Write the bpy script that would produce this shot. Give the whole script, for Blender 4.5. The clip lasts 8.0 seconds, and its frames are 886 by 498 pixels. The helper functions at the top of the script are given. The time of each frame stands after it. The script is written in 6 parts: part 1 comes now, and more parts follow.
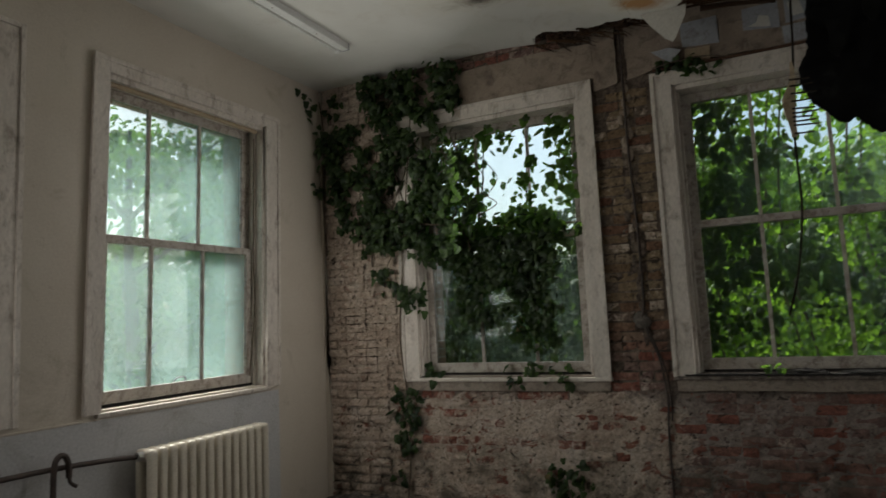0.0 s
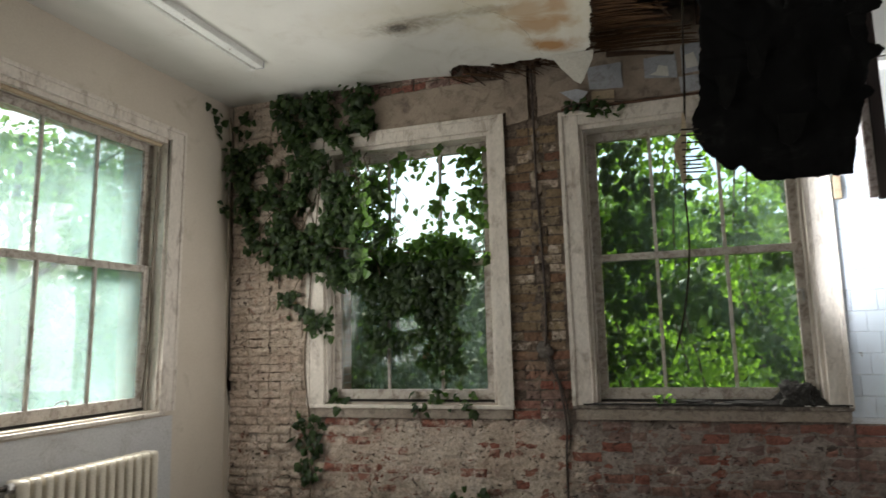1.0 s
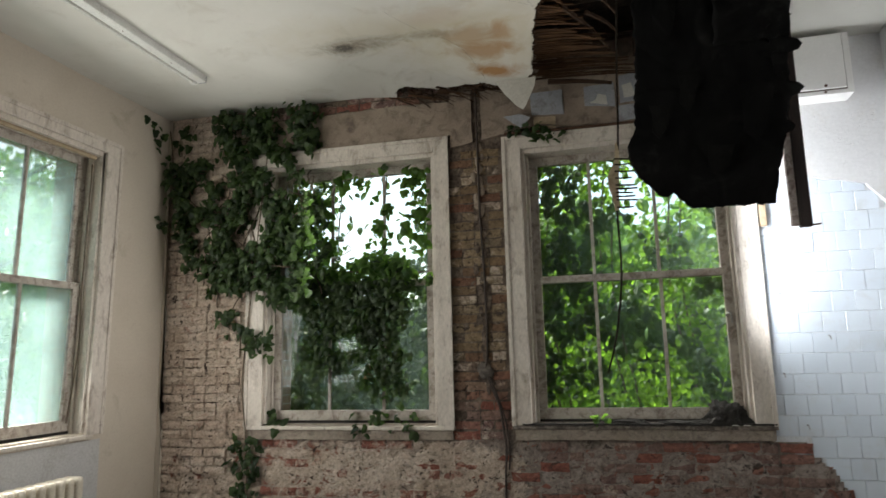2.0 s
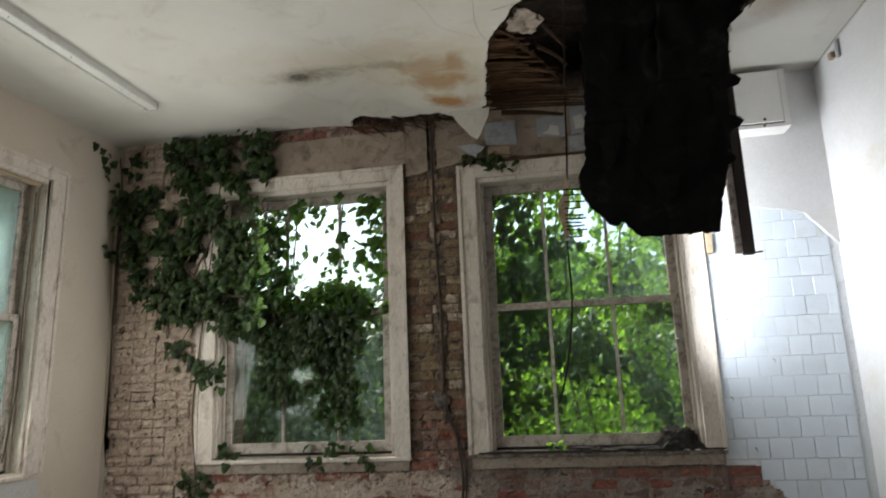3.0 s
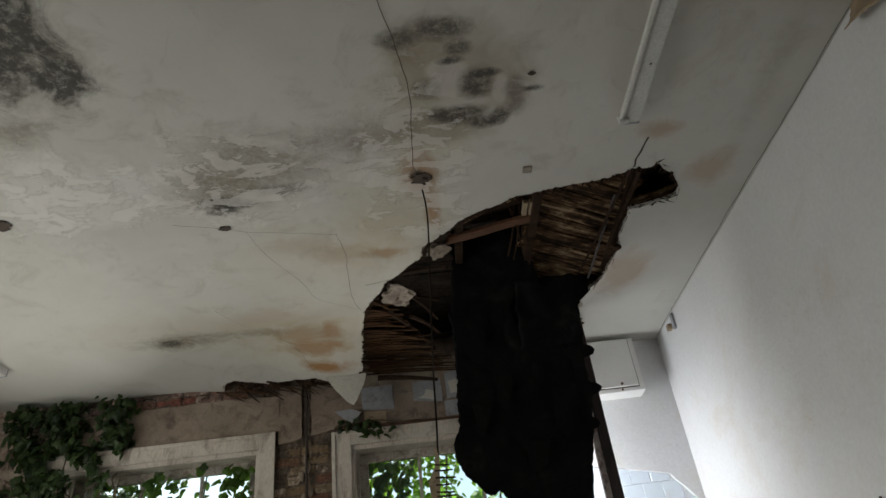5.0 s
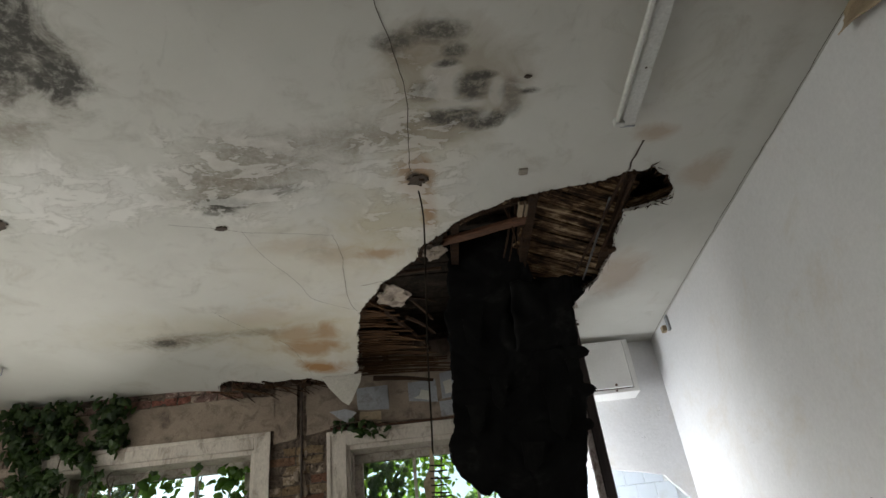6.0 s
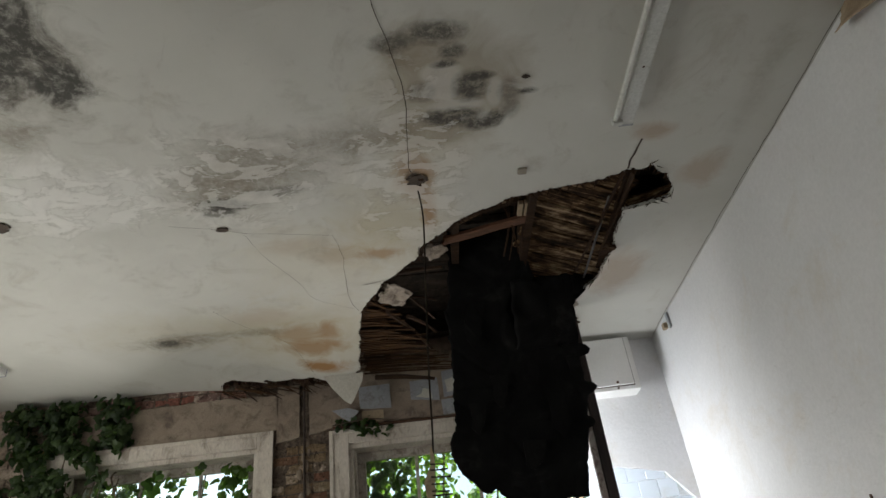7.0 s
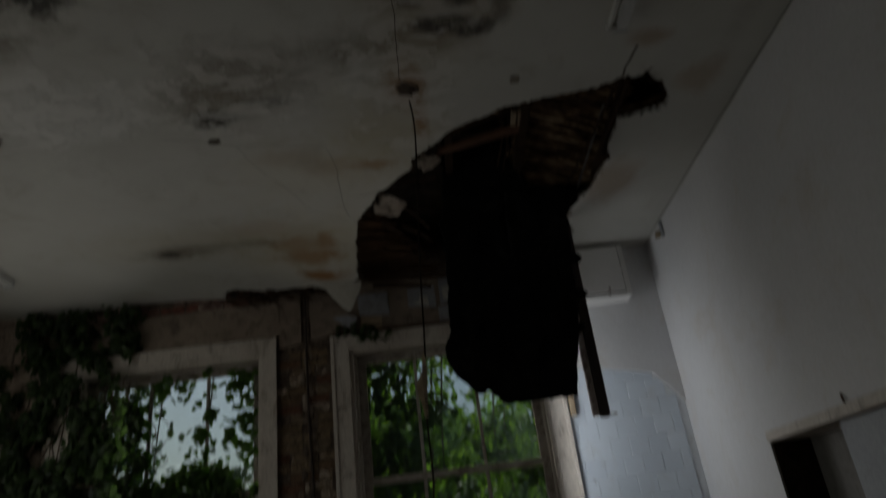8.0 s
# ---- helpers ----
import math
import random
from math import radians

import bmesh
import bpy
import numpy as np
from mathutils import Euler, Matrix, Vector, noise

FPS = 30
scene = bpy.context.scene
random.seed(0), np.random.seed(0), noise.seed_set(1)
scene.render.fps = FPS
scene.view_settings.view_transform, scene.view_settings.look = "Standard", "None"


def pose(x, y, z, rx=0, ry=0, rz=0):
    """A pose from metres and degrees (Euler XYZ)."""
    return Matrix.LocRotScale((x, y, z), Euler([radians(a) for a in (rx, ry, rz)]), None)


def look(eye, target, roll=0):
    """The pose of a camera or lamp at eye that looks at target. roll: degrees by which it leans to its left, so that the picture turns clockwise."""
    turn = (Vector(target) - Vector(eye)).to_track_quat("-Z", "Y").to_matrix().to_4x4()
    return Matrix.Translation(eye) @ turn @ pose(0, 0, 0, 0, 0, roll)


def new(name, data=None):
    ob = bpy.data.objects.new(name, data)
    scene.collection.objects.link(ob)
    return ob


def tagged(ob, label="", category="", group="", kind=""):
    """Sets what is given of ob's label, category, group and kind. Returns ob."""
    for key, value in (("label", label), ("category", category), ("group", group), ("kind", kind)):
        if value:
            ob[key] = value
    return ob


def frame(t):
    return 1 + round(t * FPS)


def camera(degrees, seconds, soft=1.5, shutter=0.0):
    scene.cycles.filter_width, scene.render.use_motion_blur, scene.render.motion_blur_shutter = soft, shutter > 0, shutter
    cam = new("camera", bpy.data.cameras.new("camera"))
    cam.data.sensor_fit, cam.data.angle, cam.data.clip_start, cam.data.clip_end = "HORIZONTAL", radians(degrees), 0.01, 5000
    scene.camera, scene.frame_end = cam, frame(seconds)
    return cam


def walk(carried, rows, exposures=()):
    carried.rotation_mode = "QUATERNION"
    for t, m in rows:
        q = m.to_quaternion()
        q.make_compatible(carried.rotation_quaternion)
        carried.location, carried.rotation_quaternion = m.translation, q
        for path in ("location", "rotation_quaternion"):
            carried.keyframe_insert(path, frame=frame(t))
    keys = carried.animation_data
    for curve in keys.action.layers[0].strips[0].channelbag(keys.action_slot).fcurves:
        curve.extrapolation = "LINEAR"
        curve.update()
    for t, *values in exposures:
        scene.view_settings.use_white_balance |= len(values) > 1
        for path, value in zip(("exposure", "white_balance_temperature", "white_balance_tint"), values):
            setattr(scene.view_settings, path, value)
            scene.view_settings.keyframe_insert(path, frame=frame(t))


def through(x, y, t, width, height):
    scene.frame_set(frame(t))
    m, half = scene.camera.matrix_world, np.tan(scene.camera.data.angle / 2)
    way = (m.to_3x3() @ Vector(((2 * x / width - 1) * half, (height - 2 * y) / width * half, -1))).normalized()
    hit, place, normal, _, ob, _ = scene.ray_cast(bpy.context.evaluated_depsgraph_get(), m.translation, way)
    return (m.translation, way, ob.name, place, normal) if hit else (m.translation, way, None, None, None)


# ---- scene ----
cam = camera(68.0, 8.0, shutter=0.5)
PATH = [
    (0, pose(1.168, 0.667, 1.738, 96.09, 2.68, 26.53)),
    (0.5, pose(1.180, 0.668, 1.752, 96.95, 2.07, 22.86)),
    (1, pose(1.200, 0.670, 1.760, 97.83, 1.47, 18.80)),
    (1.5, pose(1.220, 0.667, 1.768, 98.47, 1.32, 16.21)),
    (2.8, pose(1.259, 0.654, 1.783, 100.83, 1.88, 11.30)),
    (3, pose(1.265, 0.652, 1.785, 101.50, 2.22, 10.61)),
    (3.2, pose(1.283, 0.643, 1.794, 103.44, 2.94, 9.34)),
    (3.5, pose(1.310, 0.630, 1.808, 107.95, 4.38, 6.70)),
    (3.7, pose(1.320, 0.616, 1.818, 112.36, 5.39, 4.82)),
    (4, pose(1.335, 0.595, 1.832, 117.02, 6.19, 3.04)),
    (4.5, pose(1.338, 0.570, 1.842, 120.20, 6.13, 2.17)),
    (5, pose(1.337, 0.558, 1.841, 122.66, 6.17, 1.48)),
    (6.5, pose(1.340, 0.535, 1.840, 122.54, 6.10, 1.00)),
    (7, pose(1.355, 0.524, 1.840, 122.43, 6.30, 1.44)),
    (7.5, pose(1.383, 0.503, 1.840, 122.30, 6.17, 1.69)),
    (7.8, pose(1.399, 0.490, 1.834, 119.50, 6.30, 1.86)),
    (8, pose(1.410, 0.482, 1.830, 114.45, 6.52, 1.78)),
]
EXPOSURES = [(0, 0.5), (0.5, 1.25), (1.0, 1.55), (1.5, 1.6), (3.0, 1.5), (3.5, 1.15), (4.0, 1.0), (4.5, 0.93), (5.0, 1.12), (6.5, 1.4), (7.0, 1.38), (7.5, 1.3), (7.6, 1.2), (7.8, 0.05), (8, -1.2)]
walk(cam, PATH, EXPOSURES)

# ---- world, sun ----
world = bpy.data.worlds.new("overcast")
scene.world = world
world.use_nodes = True
wn = world.node_tree
sky = wn.nodes.new("ShaderNodeTexSky")
sky.sky_type = 'NISHITA'
sky.sun_disc = False
sky.sun_elevation = radians(56)
sky.sun_rotation = radians(-55)
sky.dust_density = 5.0
sky.air_density = 1.0
bg = wn.nodes["Background"]
bg.inputs[1].default_value = 0.15
wn.links.new(sky.outputs[0], bg.inputs[0])
sun_data = bpy.data.lights.new("sun", 'SUN')
sun_data.energy, sun_data.angle, sun_data.color = 5.0, radians(20), (1.0, 0.97, 0.92)
sun = new("sun", sun_data)
sun.matrix_world = look((-9, 12.3, 18), (0, 6, 2))


def fill_lamp(x, y, z, w, h, rx, rz, watts, tint):
    """An added area lamp inside the room that stands in for a window's light."""
    d = bpy.data.lights.new("window_light", 'AREA')
    d.shape, d.size, d.size_y, d.energy, d.color = 'RECTANGLE', w, h, watts, tint
    o = new("window_light", d)
    o.matrix_world = pose(x, y, z, rx, 0, rz)
    return o


COOL, BLUISH = (1.0, 0.972, 0.93), (0.92, 0.96, 1.0)
fill_lamp(-2.60, 4.285, 2.38, 1.35, 1.9, 82, -88, 13, COOL)
fill_lamp(-2.50, 2.06, 2.38, 1.10, 1.9, 84, -74, 13, COOL)
fill_lamp(-0.9, 5.55, 2.3, 0.8, 1.9, -88, -38, 8, COOL)
fill_lamp(1.42, 5.80, 2.30, 1.40, 1.95, -82, 0, 15, COOL)
# added strip lamp in the room that brightens the white corner
fill_lamp(2.15, 5.60, 2.65, 0.20, 1.5, -90, 100, 6.5, BLUISH).data.spread = radians(140)

# ---- room numbers ----
XL, XR, YF, YB, H = -2.72, 3.32, 5.9, -2.4, 4.07
THICK = 0.42


# ---- node helpers ----
class Nodes:
    def __init__(self, name):
        self.mat = bpy.data.materials.new(name)
        self.mat.use_nodes = True
        self.tree = self.mat.node_tree
        self.bsdf = self.tree.nodes["Principled BSDF"]
        self.out = self.tree.nodes["Material Output"]

    def node(self, kind, **inputs):
        n = self.tree.nodes.new(kind)
        for k, v in inputs.items():
            n.inputs[k.replace("_", " ")].default_value = v
        return n

    def link(self, a, b):
        self.tree.links.new(a, b)

    def place(self):
        return self.tree.nodes.new("ShaderNodeNewGeometry").outputs["Position"]

    def local(self):
        return self.tree.nodes.new("ShaderNodeTexCoord").outputs["Object"]

    def mapped(self, src, scale=(1, 1, 1), loc=(0, 0, 0), rot=(0, 0, 0)):
        m = self.tree.nodes.new("ShaderNodeMapping")
        m.inputs["Scale"].default_value, m.inputs["Location"].default_value = scale, loc
        m.inputs["Rotation"].default_value = rot
        self.link(src, m.inputs["Vector"])
        return m.outputs[0]

    def noise(self, src, scale, detail=5, rough=0.6, distort=0.0):
        n = self.node("ShaderNodeTexNoise", Scale=scale, Detail=detail, Roughness=rough, Distortion=distort)
        self.link(src, n.inputs["Vector"])
        return n.outputs["Fac"]

    def ramp(self, src, stops):
        n = self.tree.nodes.new("ShaderNodeValToRGB")
        els = n.color_ramp.elements
        while len(els) < len(stops):
            els.new(0.5)
        for e, (p, c) in zip(els, stops):
            e.position = p
            e.color = (c, c, c, 1) if isinstance(c, (int, float)) else (*c, 1)
        self.link(src, n.inputs[0])
        return n.outputs[0]

    def mix(self, fac, a, b, mode='MIX'):
        n = self.tree.nodes.new("ShaderNodeMix")
        n.data_type, n.blend_type = 'RGBA', mode
        for sock, v in ((n.inputs[0], fac), (n.inputs[6], a), (n.inputs[7], b)):
            if isinstance(v, bpy.types.NodeSocket):
                self.link(v, sock)
            elif isinstance(v, (int, float)):
                sock.default_value = v if sock == n.inputs[0] else (v, v, v, 1)
            else:
                sock.default_value = (*v, 1)
        return n.outputs[2]

    def math(self, op, a, b=0.0, clamp=False):
        n = self.tree.nodes.new("ShaderNodeMath")
        n.operation, n.use_clamp = op, clamp
        for sock, v in ((n.inputs[0], a), (n.inputs[1], b)):
            if isinstance(v, bpy.types.NodeSocket):
                self.link(v, sock)
            else:
                sock.default_value = v
        return n.outputs[0]

    def bump(self, height, strength=0.5, distance=0.01):
        n = self.node("ShaderNodeBump", Strength=strength, Distance=distance)
        self.link(height, n.inputs["Height"])
        self.link(n.outputs[0], self.bsdf.inputs["Normal"])

    def done(self, color, rough=0.8, metal=0.0, spec=None):
        for sock, v in ((self.bsdf.inputs["Base Color"], color), (self.bsdf.inputs["Roughness"], rough), (self.bsdf.inputs["Metallic"], metal)):
            if isinstance(v, bpy.types.NodeSocket):
                self.link(v, sock)
            elif isinstance(v, tuple):
                sock.default_value = (*v, 1)
            else:
                sock.default_value = v
        if spec is not None:
            self.bsdf.inputs["Specular IOR Level"].default_value = spec
        return self.mat


def stained(name, a, b, dirt, scale=1.5, grain=40, rough=0.8, relief=0.25, dirt_from=0.55, metal=0.0, local=False, stretch=(1, 1, 1), mottle=0.4):
    """Two tones, dirt in patches, fine grain and relief."""
    n = Nodes(name)
    p = n.local() if local else n.place()
    q = n.mapped(p, stretch)
    big = n.noise(q, scale, 6, 0.62, 0.3)
    fine = n.noise(q, grain, 4, 0.6)
    col = n.mix(n.ramp(big, [(0.3, 0.0), (0.7, 1.0)]), a, b)
    lo = dirt_from - 0.08
    dmask = n.ramp(n.noise(n.mapped(q, loc=(3.1, 7.7, 1.3)), scale * 2.3, 9, 0.72, 0.6), [(lo, 0.0), (lo + 0.15, 1.0)])
    spots = n.ramp(n.noise(n.mapped(q, loc=(9.1, 2.7, 5.3)), scale * 11, 6, 0.7, 0.8), [(0.61, 0.0), (0.68, 1.0)])
    col = n.mix(n.math('MULTIPLY', dmask, 0.7), col, dirt)
    col = n.mix(n.math('MULTIPLY', spots, min(0.45, mottle)), col, dirt)
    col = n.mix(mottle, col, n.ramp(fine, [(0.3, 0.45), (0.7, 1.0)]), 'MULTIPLY')
    n.bump(n.math('ADD', n.math('SUBTRACT', fine, spots), n.math('MULTIPLY', big, 2.0)), relief, 0.008)
    return n.done(col, rough, metal)


M_PLASTER_L = stained("old_beige_paint", (0.48, 0.42, 0.34), (0.56, 0.50, 0.42), (0.32, 0.27, 0.20), 0.9, 60, 0.7, 0.25, 0.66, mottle=0.15)
M_PLASTER_B = stained("back_wall_paint", (0.42, 0.39, 0.34), (0.50, 0.47, 0.42), (0.25, 0.22, 0.18), 0.9, 60, 0.75, 0.25, 0.6)
M_PLASTER_R = stained("white_wall_paint", (0.63, 0.625, 0.63), (0.71, 0.705, 0.71), (0.60, 0.56, 0.51), 0.8, 45, 0.6, 0.3, 0.60, mottle=0.16)
M_DADO = stained("grey_dado_paint", (0.45, 0.45, 0.45), (0.54, 0.53, 0.52), (0.33, 0.31, 0.28), 1.2, 60, 0.65, 0.25, 0.62)
M_MORTAR = stained("crumbling_lime_mortar", (0.27, 0.22, 0.185), (0.42, 0.36, 0.31), (0.17, 0.13, 0.11), 5, 70, 0.95, 0.9, 0.55)
M_CONCRETE = stained("brown_concrete_lintel", (0.22, 0.17, 0.13), (0.36, 0.29, 0.225), (0.10, 0.07, 0.055), 4, 90, 0.9, 0.5, 0.58)
M_PAINTWOOD = stained("worn_cream_paint", (0.56, 0.50, 0.43), (0.67, 0.61, 0.54), (0.20, 0.15, 0.11), 4, 60, 0.55, 0.5, 0.60, stretch=(1, 1, 0.45))
M_SASH = stained("worn_sash_paint", (0.44, 0.39, 0.33), (0.56, 0.51, 0.45), (0.13, 0.09, 0.065), 7, 80, 0.65, 0.7, 0.555)
M_WOOD = stained("rotten_wood", (0.03, 0.017, 0.010), (0.08, 0.046, 0.026), (0.03, 0.02, 0.015), 6, 60, 0.85, 0.8, 0.5, local=True, stretch=(0.15, 1.6, 1.6))
M_LATH = stained("split_lath_wood", (0.03, 0.016, 0.008), (0.12, 0.062, 0.028), (0.02, 0.011, 0.006), 8, 60, 0.85, 0.8, 0.55, stretch=(0.3, 2, 2))
M_RUST = stained("rusty_steel", (0.09, 0.045, 0.025), (0.16, 0.08, 0.045), (0.03, 0.02, 0.018), 15, 120, 0.8, 0.6, 0.55, metal=0.3)
M_DARKMETAL = stained("dark_iron_pipe", (0.045, 0.035, 0.03), (0.08, 0.06, 0.05), (0.12, 0.06, 0.035), 12, 100, 0.6, 0.4, 0.62, metal=0.4)
M_RADIATOR = stained("cream_radiator_enamel", (0.56, 0.51, 0.41), (0.63, 0.58, 0.48), (0.30, 0.22, 0.14), 5, 80, 0.4, 0.2, 0.66)
M_ENAMEL = stained("white_lamp_enamel", (0.58, 0.58, 0.55), (0.66, 0.66, 0.63), (0.35, 0.31, 0.25), 6, 80, 0.4, 0.15, 0.66)
M_TUBE = stained("dead_tube_glass", (0.62, 0.62, 0.58), (0.70, 0.70, 0.66), (0.4, 0.36, 0.3), 9, 60, 0.2, 0.05, 0.7)
M_FLOOR = stained("dirty_floor_boards", (0.06, 0.05, 0.042), (0.12, 0.10, 0.08), (0.03, 0.026, 0.02), 2, 40, 0.9, 0.8, 0.5)
M_RUBBLE = stained("plaster_rubble", (0.10, 0.085, 0.07), (0.20, 0.17, 0.145), (0.04, 0.035, 0.03), 9, 60, 0.95, 0.9, 0.5)
M_GROUND = stained("weedy_ground", (0.05, 0.07, 0.03), (0.09, 0.11, 0.05), (0.05, 0.04, 0.03), 0.6, 12, 0.95, 0.8, 0.55)
M_BARK = stained("tree_bark", (0.06, 0.05, 0.04), (0.12, 0.10, 0.08), (0.03, 0.03, 0.02), 4, 50, 0.9, 0.9, 0.55)
M_STEM = stained("ivy_stem", (0.10, 0.075, 0.05), (0.15, 0.11, 0.075), (0.05, 0.04, 0.03), 20, 90, 0.9, 0.4, 0.6)
M_GREYPAINT = stained("peeling_grey_paint", (0.30, 0.31, 0.33), (0.38, 0.39, 0.41), (0.18, 0.16, 0.15), 6, 70, 0.8, 0.4, 0.6)
M_WHITEPATCH = stained("torn_white_paper", (0.54, 0.52, 0.46), (0.62, 0.60, 0.545), (0.40, 0.33, 0.24), 5, 60, 0.8, 0.2, 0.66)
M_BOARD = stained("bare_pale_board", (0.34, 0.26, 0.17), (0.44, 0.34, 0.23), (0.20, 0.14, 0.09), 5, 60, 0.85, 0.4, 0.6)
M_FELTLUMP = stained("black_moss_dirt", (0.012, 0.011, 0.010), (0.03, 0.027, 0.022), (0.05, 0.045, 0.035), 20, 60, 0.95, 1.0, 0.62)
M_CHROME = stained("dull_metal", (0.35, 0.34, 0.32), (0.45, 0.44, 0.42), (0.15, 0.12, 0.1), 20, 80, 0.4, 0.2, 0.65, metal=0.7)
M_BOX = stained("white_box_paint", (0.76, 0.75, 0.73), (0.82, 0.81, 0.79), (0.5, 0.46, 0.4), 4, 60, 0.5, 0.1, 0.72, mottle=0.1)
M_DOORBLUE = stained("blue_grey_door_paint", (0.30, 0.32, 0.35), (0.36, 0.38, 0.41), (0.2, 0.19, 0.18), 3, 60, 0.5, 0.2, 0.64)
M_DOORGREY = stained("dingy_grey_paint", (0.16, 0.155, 0.14), (0.22, 0.21, 0.19), (0.1, 0.09, 0.08), 3, 60, 0.7, 0.2, 0.6)
# Near-black: the hole's shade is put into this colour; wire and nails share it.
M_VOID = stained("shade_dark_brown", (0.025, 0.019, 0.014), (0.05, 0.038, 0.028), (0.012, 0.01, 0.008), 4, 50, 0.95, 0.6, 0.5)
M_PLASTERBIT = stained("broken_plaster", (0.30, 0.26, 0.21), (0.42, 0.38, 0.32), (0.12, 0.09, 0.07), 14, 70, 0.95, 0.9, 0.58)
M_NOGGIN = stained("red_brown_timber", (0.11, 0.045, 0.022), (0.19, 0.085, 0.04), (0.05, 0.025, 0.015), 7, 60, 0.85, 0.6, 0.56, stretch=(0.3, 2, 2))
M_STRAP = stained("grey_iron_strap", (0.07, 0.066, 0.062), (0.14, 0.135, 0.13), (0.06, 0.04, 0.03), 14, 90, 0.7, 0.4, 0.55)
M_PALEWOOD = stained("splintered_pale_wood", (0.50, 0.39, 0.26), (0.66, 0.54, 0.38), (0.24, 0.16, 0.10), 12, 80, 0.85, 0.5, 0.6)
M_DARKWOOD = stained("dark_weathered_batten", (0.022, 0.014, 0.012), (0.05, 0.032, 0.026), (0.02, 0.015, 0.012), 6, 60, 0.8, 0.6, 0.55, stretch=(2, 2, 0.3))
M_PEELED = stained("peeling_pinkish_paint", (0.42, 0.35, 0.32), (0.58, 0.52, 0.49), (0.10, 0.05, 0.04), 9, 70, 0.8, 0.6, 0.53)
M_SILLBED = stained("sill_bedding_plaster", (0.27, 0.22, 0.175), (0.40, 0.34, 0.28), (0.13, 0.10, 0.08), 6, 70, 0.95, 0.9, 0.56)
M_SILLROT = stained("rotten_sill_paint", (0.14, 0.11, 0.09), (0.36, 0.31, 0.26), (0.03, 0.022, 0.018), 7, 70, 0.85, 0.9, 0.50)
# Dark tone for cracks, hole plates and the lid gap: their shade as colour.
M_GAPDARK = stained("dark_gap_colour", (0.06, 0.045, 0.035), (0.10, 0.075, 0.055), (0.03, 0.025, 0.02), 10, 60, 0.95, 0.3, 0.6)


def masonry(name, mortar):
    """Old bricks or their mortar, with what is left of the limewash and plaster over both."""
    n = Nodes(name)
    p = n.place()
    rnd = n.tree.nodes.new("ShaderNodeObjectInfo").outputs["Random"]
    isl = n.tree.nodes.new("ShaderNodeNewGeometry").outputs["Random Per Island"]
    r = n.math('FRACT', n.math('ADD', rnd, isl))
    fine = n.noise(p, 60, 7, 0.68)
    mid = n.noise(p, 9, 8, 0.7, 0.6)
    sep = n.tree.nodes.new("ShaderNodeSeparateXYZ")
    n.link(p, sep.inputs[0])
    left = n.math('MULTIPLY', n.math('SUBTRACT', -1.55, sep.outputs[0]), 3.0, True)
    low = n.math('MULTIPLY', n.math('SUBTRACT', 1.25, sep.outputs[2]), 4.0, True)
    if mortar:
        col = n.ramp(mid, [(0.3, (0.07, 0.05, 0.04)), (0.5, (0.16, 0.12, 0.09)), (0.72, (0.33, 0.26, 0.20))])
        col = n.mix(n.math('MULTIPLY', low, 0.8), col, n.ramp(mid, [(0.3, (0.22, 0.175, 0.15)), (0.5, (0.38, 0.315, 0.275)), (0.7, (0.50, 0.43, 0.385))]))
    else:
        red = n.ramp(r, [(0.0, (0.36, 0.125, 0.085)), (0.35, (0.38, 0.185, 0.14)), (0.6, (0.33, 0.22, 0.18)), (1.0, (0.26, 0.155, 0.135))])
        sooty = n.ramp(r, [(0.0, (0.24, 0.11, 0.07)), (0.3, (0.27, 0.18, 0.10)), (0.7, (0.36, 0.27, 0.165)), (1.0, (0.20, 0.15, 0.11))])
        upper = n.math('MULTIPLY', n.math('SUBTRACT', sep.outputs[2], 1.3), 2.0, True)
        upper = n.math('MULTIPLY', upper, n.math('MULTIPLY', n.math('SUBTRACT', 3.9, sep.outputs[2]), 20.0, True))
        col = n.mix(upper, red, sooty)
        col = n.mix(0.6, col, n.ramp(mid, [(0.3, 0.35), (0.65, 1.0)]), 'MULTIPLY')
    amount = n.math('MAXIMUM', n.math('MULTIPLY', left, 0.46), n.math('MULTIPLY', low, n.math('SUBTRACT', 0.22, n.math('MULTIPLY', n.math('MULTIPLY', n.math('SUBTRACT', sep.outputs[0], 0.2), 1.2, True), 0.13))))
    patch = n.math('ADD', n.math('MULTIPLY', n.noise(p, 3.6, 4, 0.6, 0.6), 0.45), n.math('MULTIPLY', n.noise(p, 16, 9, 0.74, 0.9), 0.5))
    right = n.math('MULTIPLY', n.math('SUBTRACT', sep.outputs[0], 0.2), 2.0, True)
    foot = n.math('MULTIPLY', n.math('MULTIPLY', low, n.math('SUBTRACT', 1.0, left)), n.math('SUBTRACT', 1.0, n.math('MULTIPLY', right, 0.8)))
    if mortar:
        # Left joints keep less wash: their recessed shade is put into the colour.
        own = n.math('ADD', n.math('SUBTRACT', -0.10, n.math('MULTIPLY', left, 0.13)), n.math('MULTIPLY', foot, 0.14))
    else:
        own = n.math('SUBTRACT', n.math('MULTIPLY', r, 0.16), n.math('ADD', n.math('MULTIPLY', foot, 0.07), n.math('MULTIPLY', n.math('MULTIPLY', low, right), 0.13)))
    wear = n.math('ADD', n.math('ADD', patch, own), amount)
    wash = n.ramp(wear, [(0.60, 0.0), (0.68, 1.0)])
    tone = n.ramp(n.noise(p, 5.0, 7, 0.65), [(0.3, (0.48, 0.37, 0.285)), (0.5, (0.65, 0.53, 0.425)), (0.7, (0.76, 0.65, 0.55))])
    col = n.mix(n.math('MULTIPLY', wash, 0.88), col, tone)
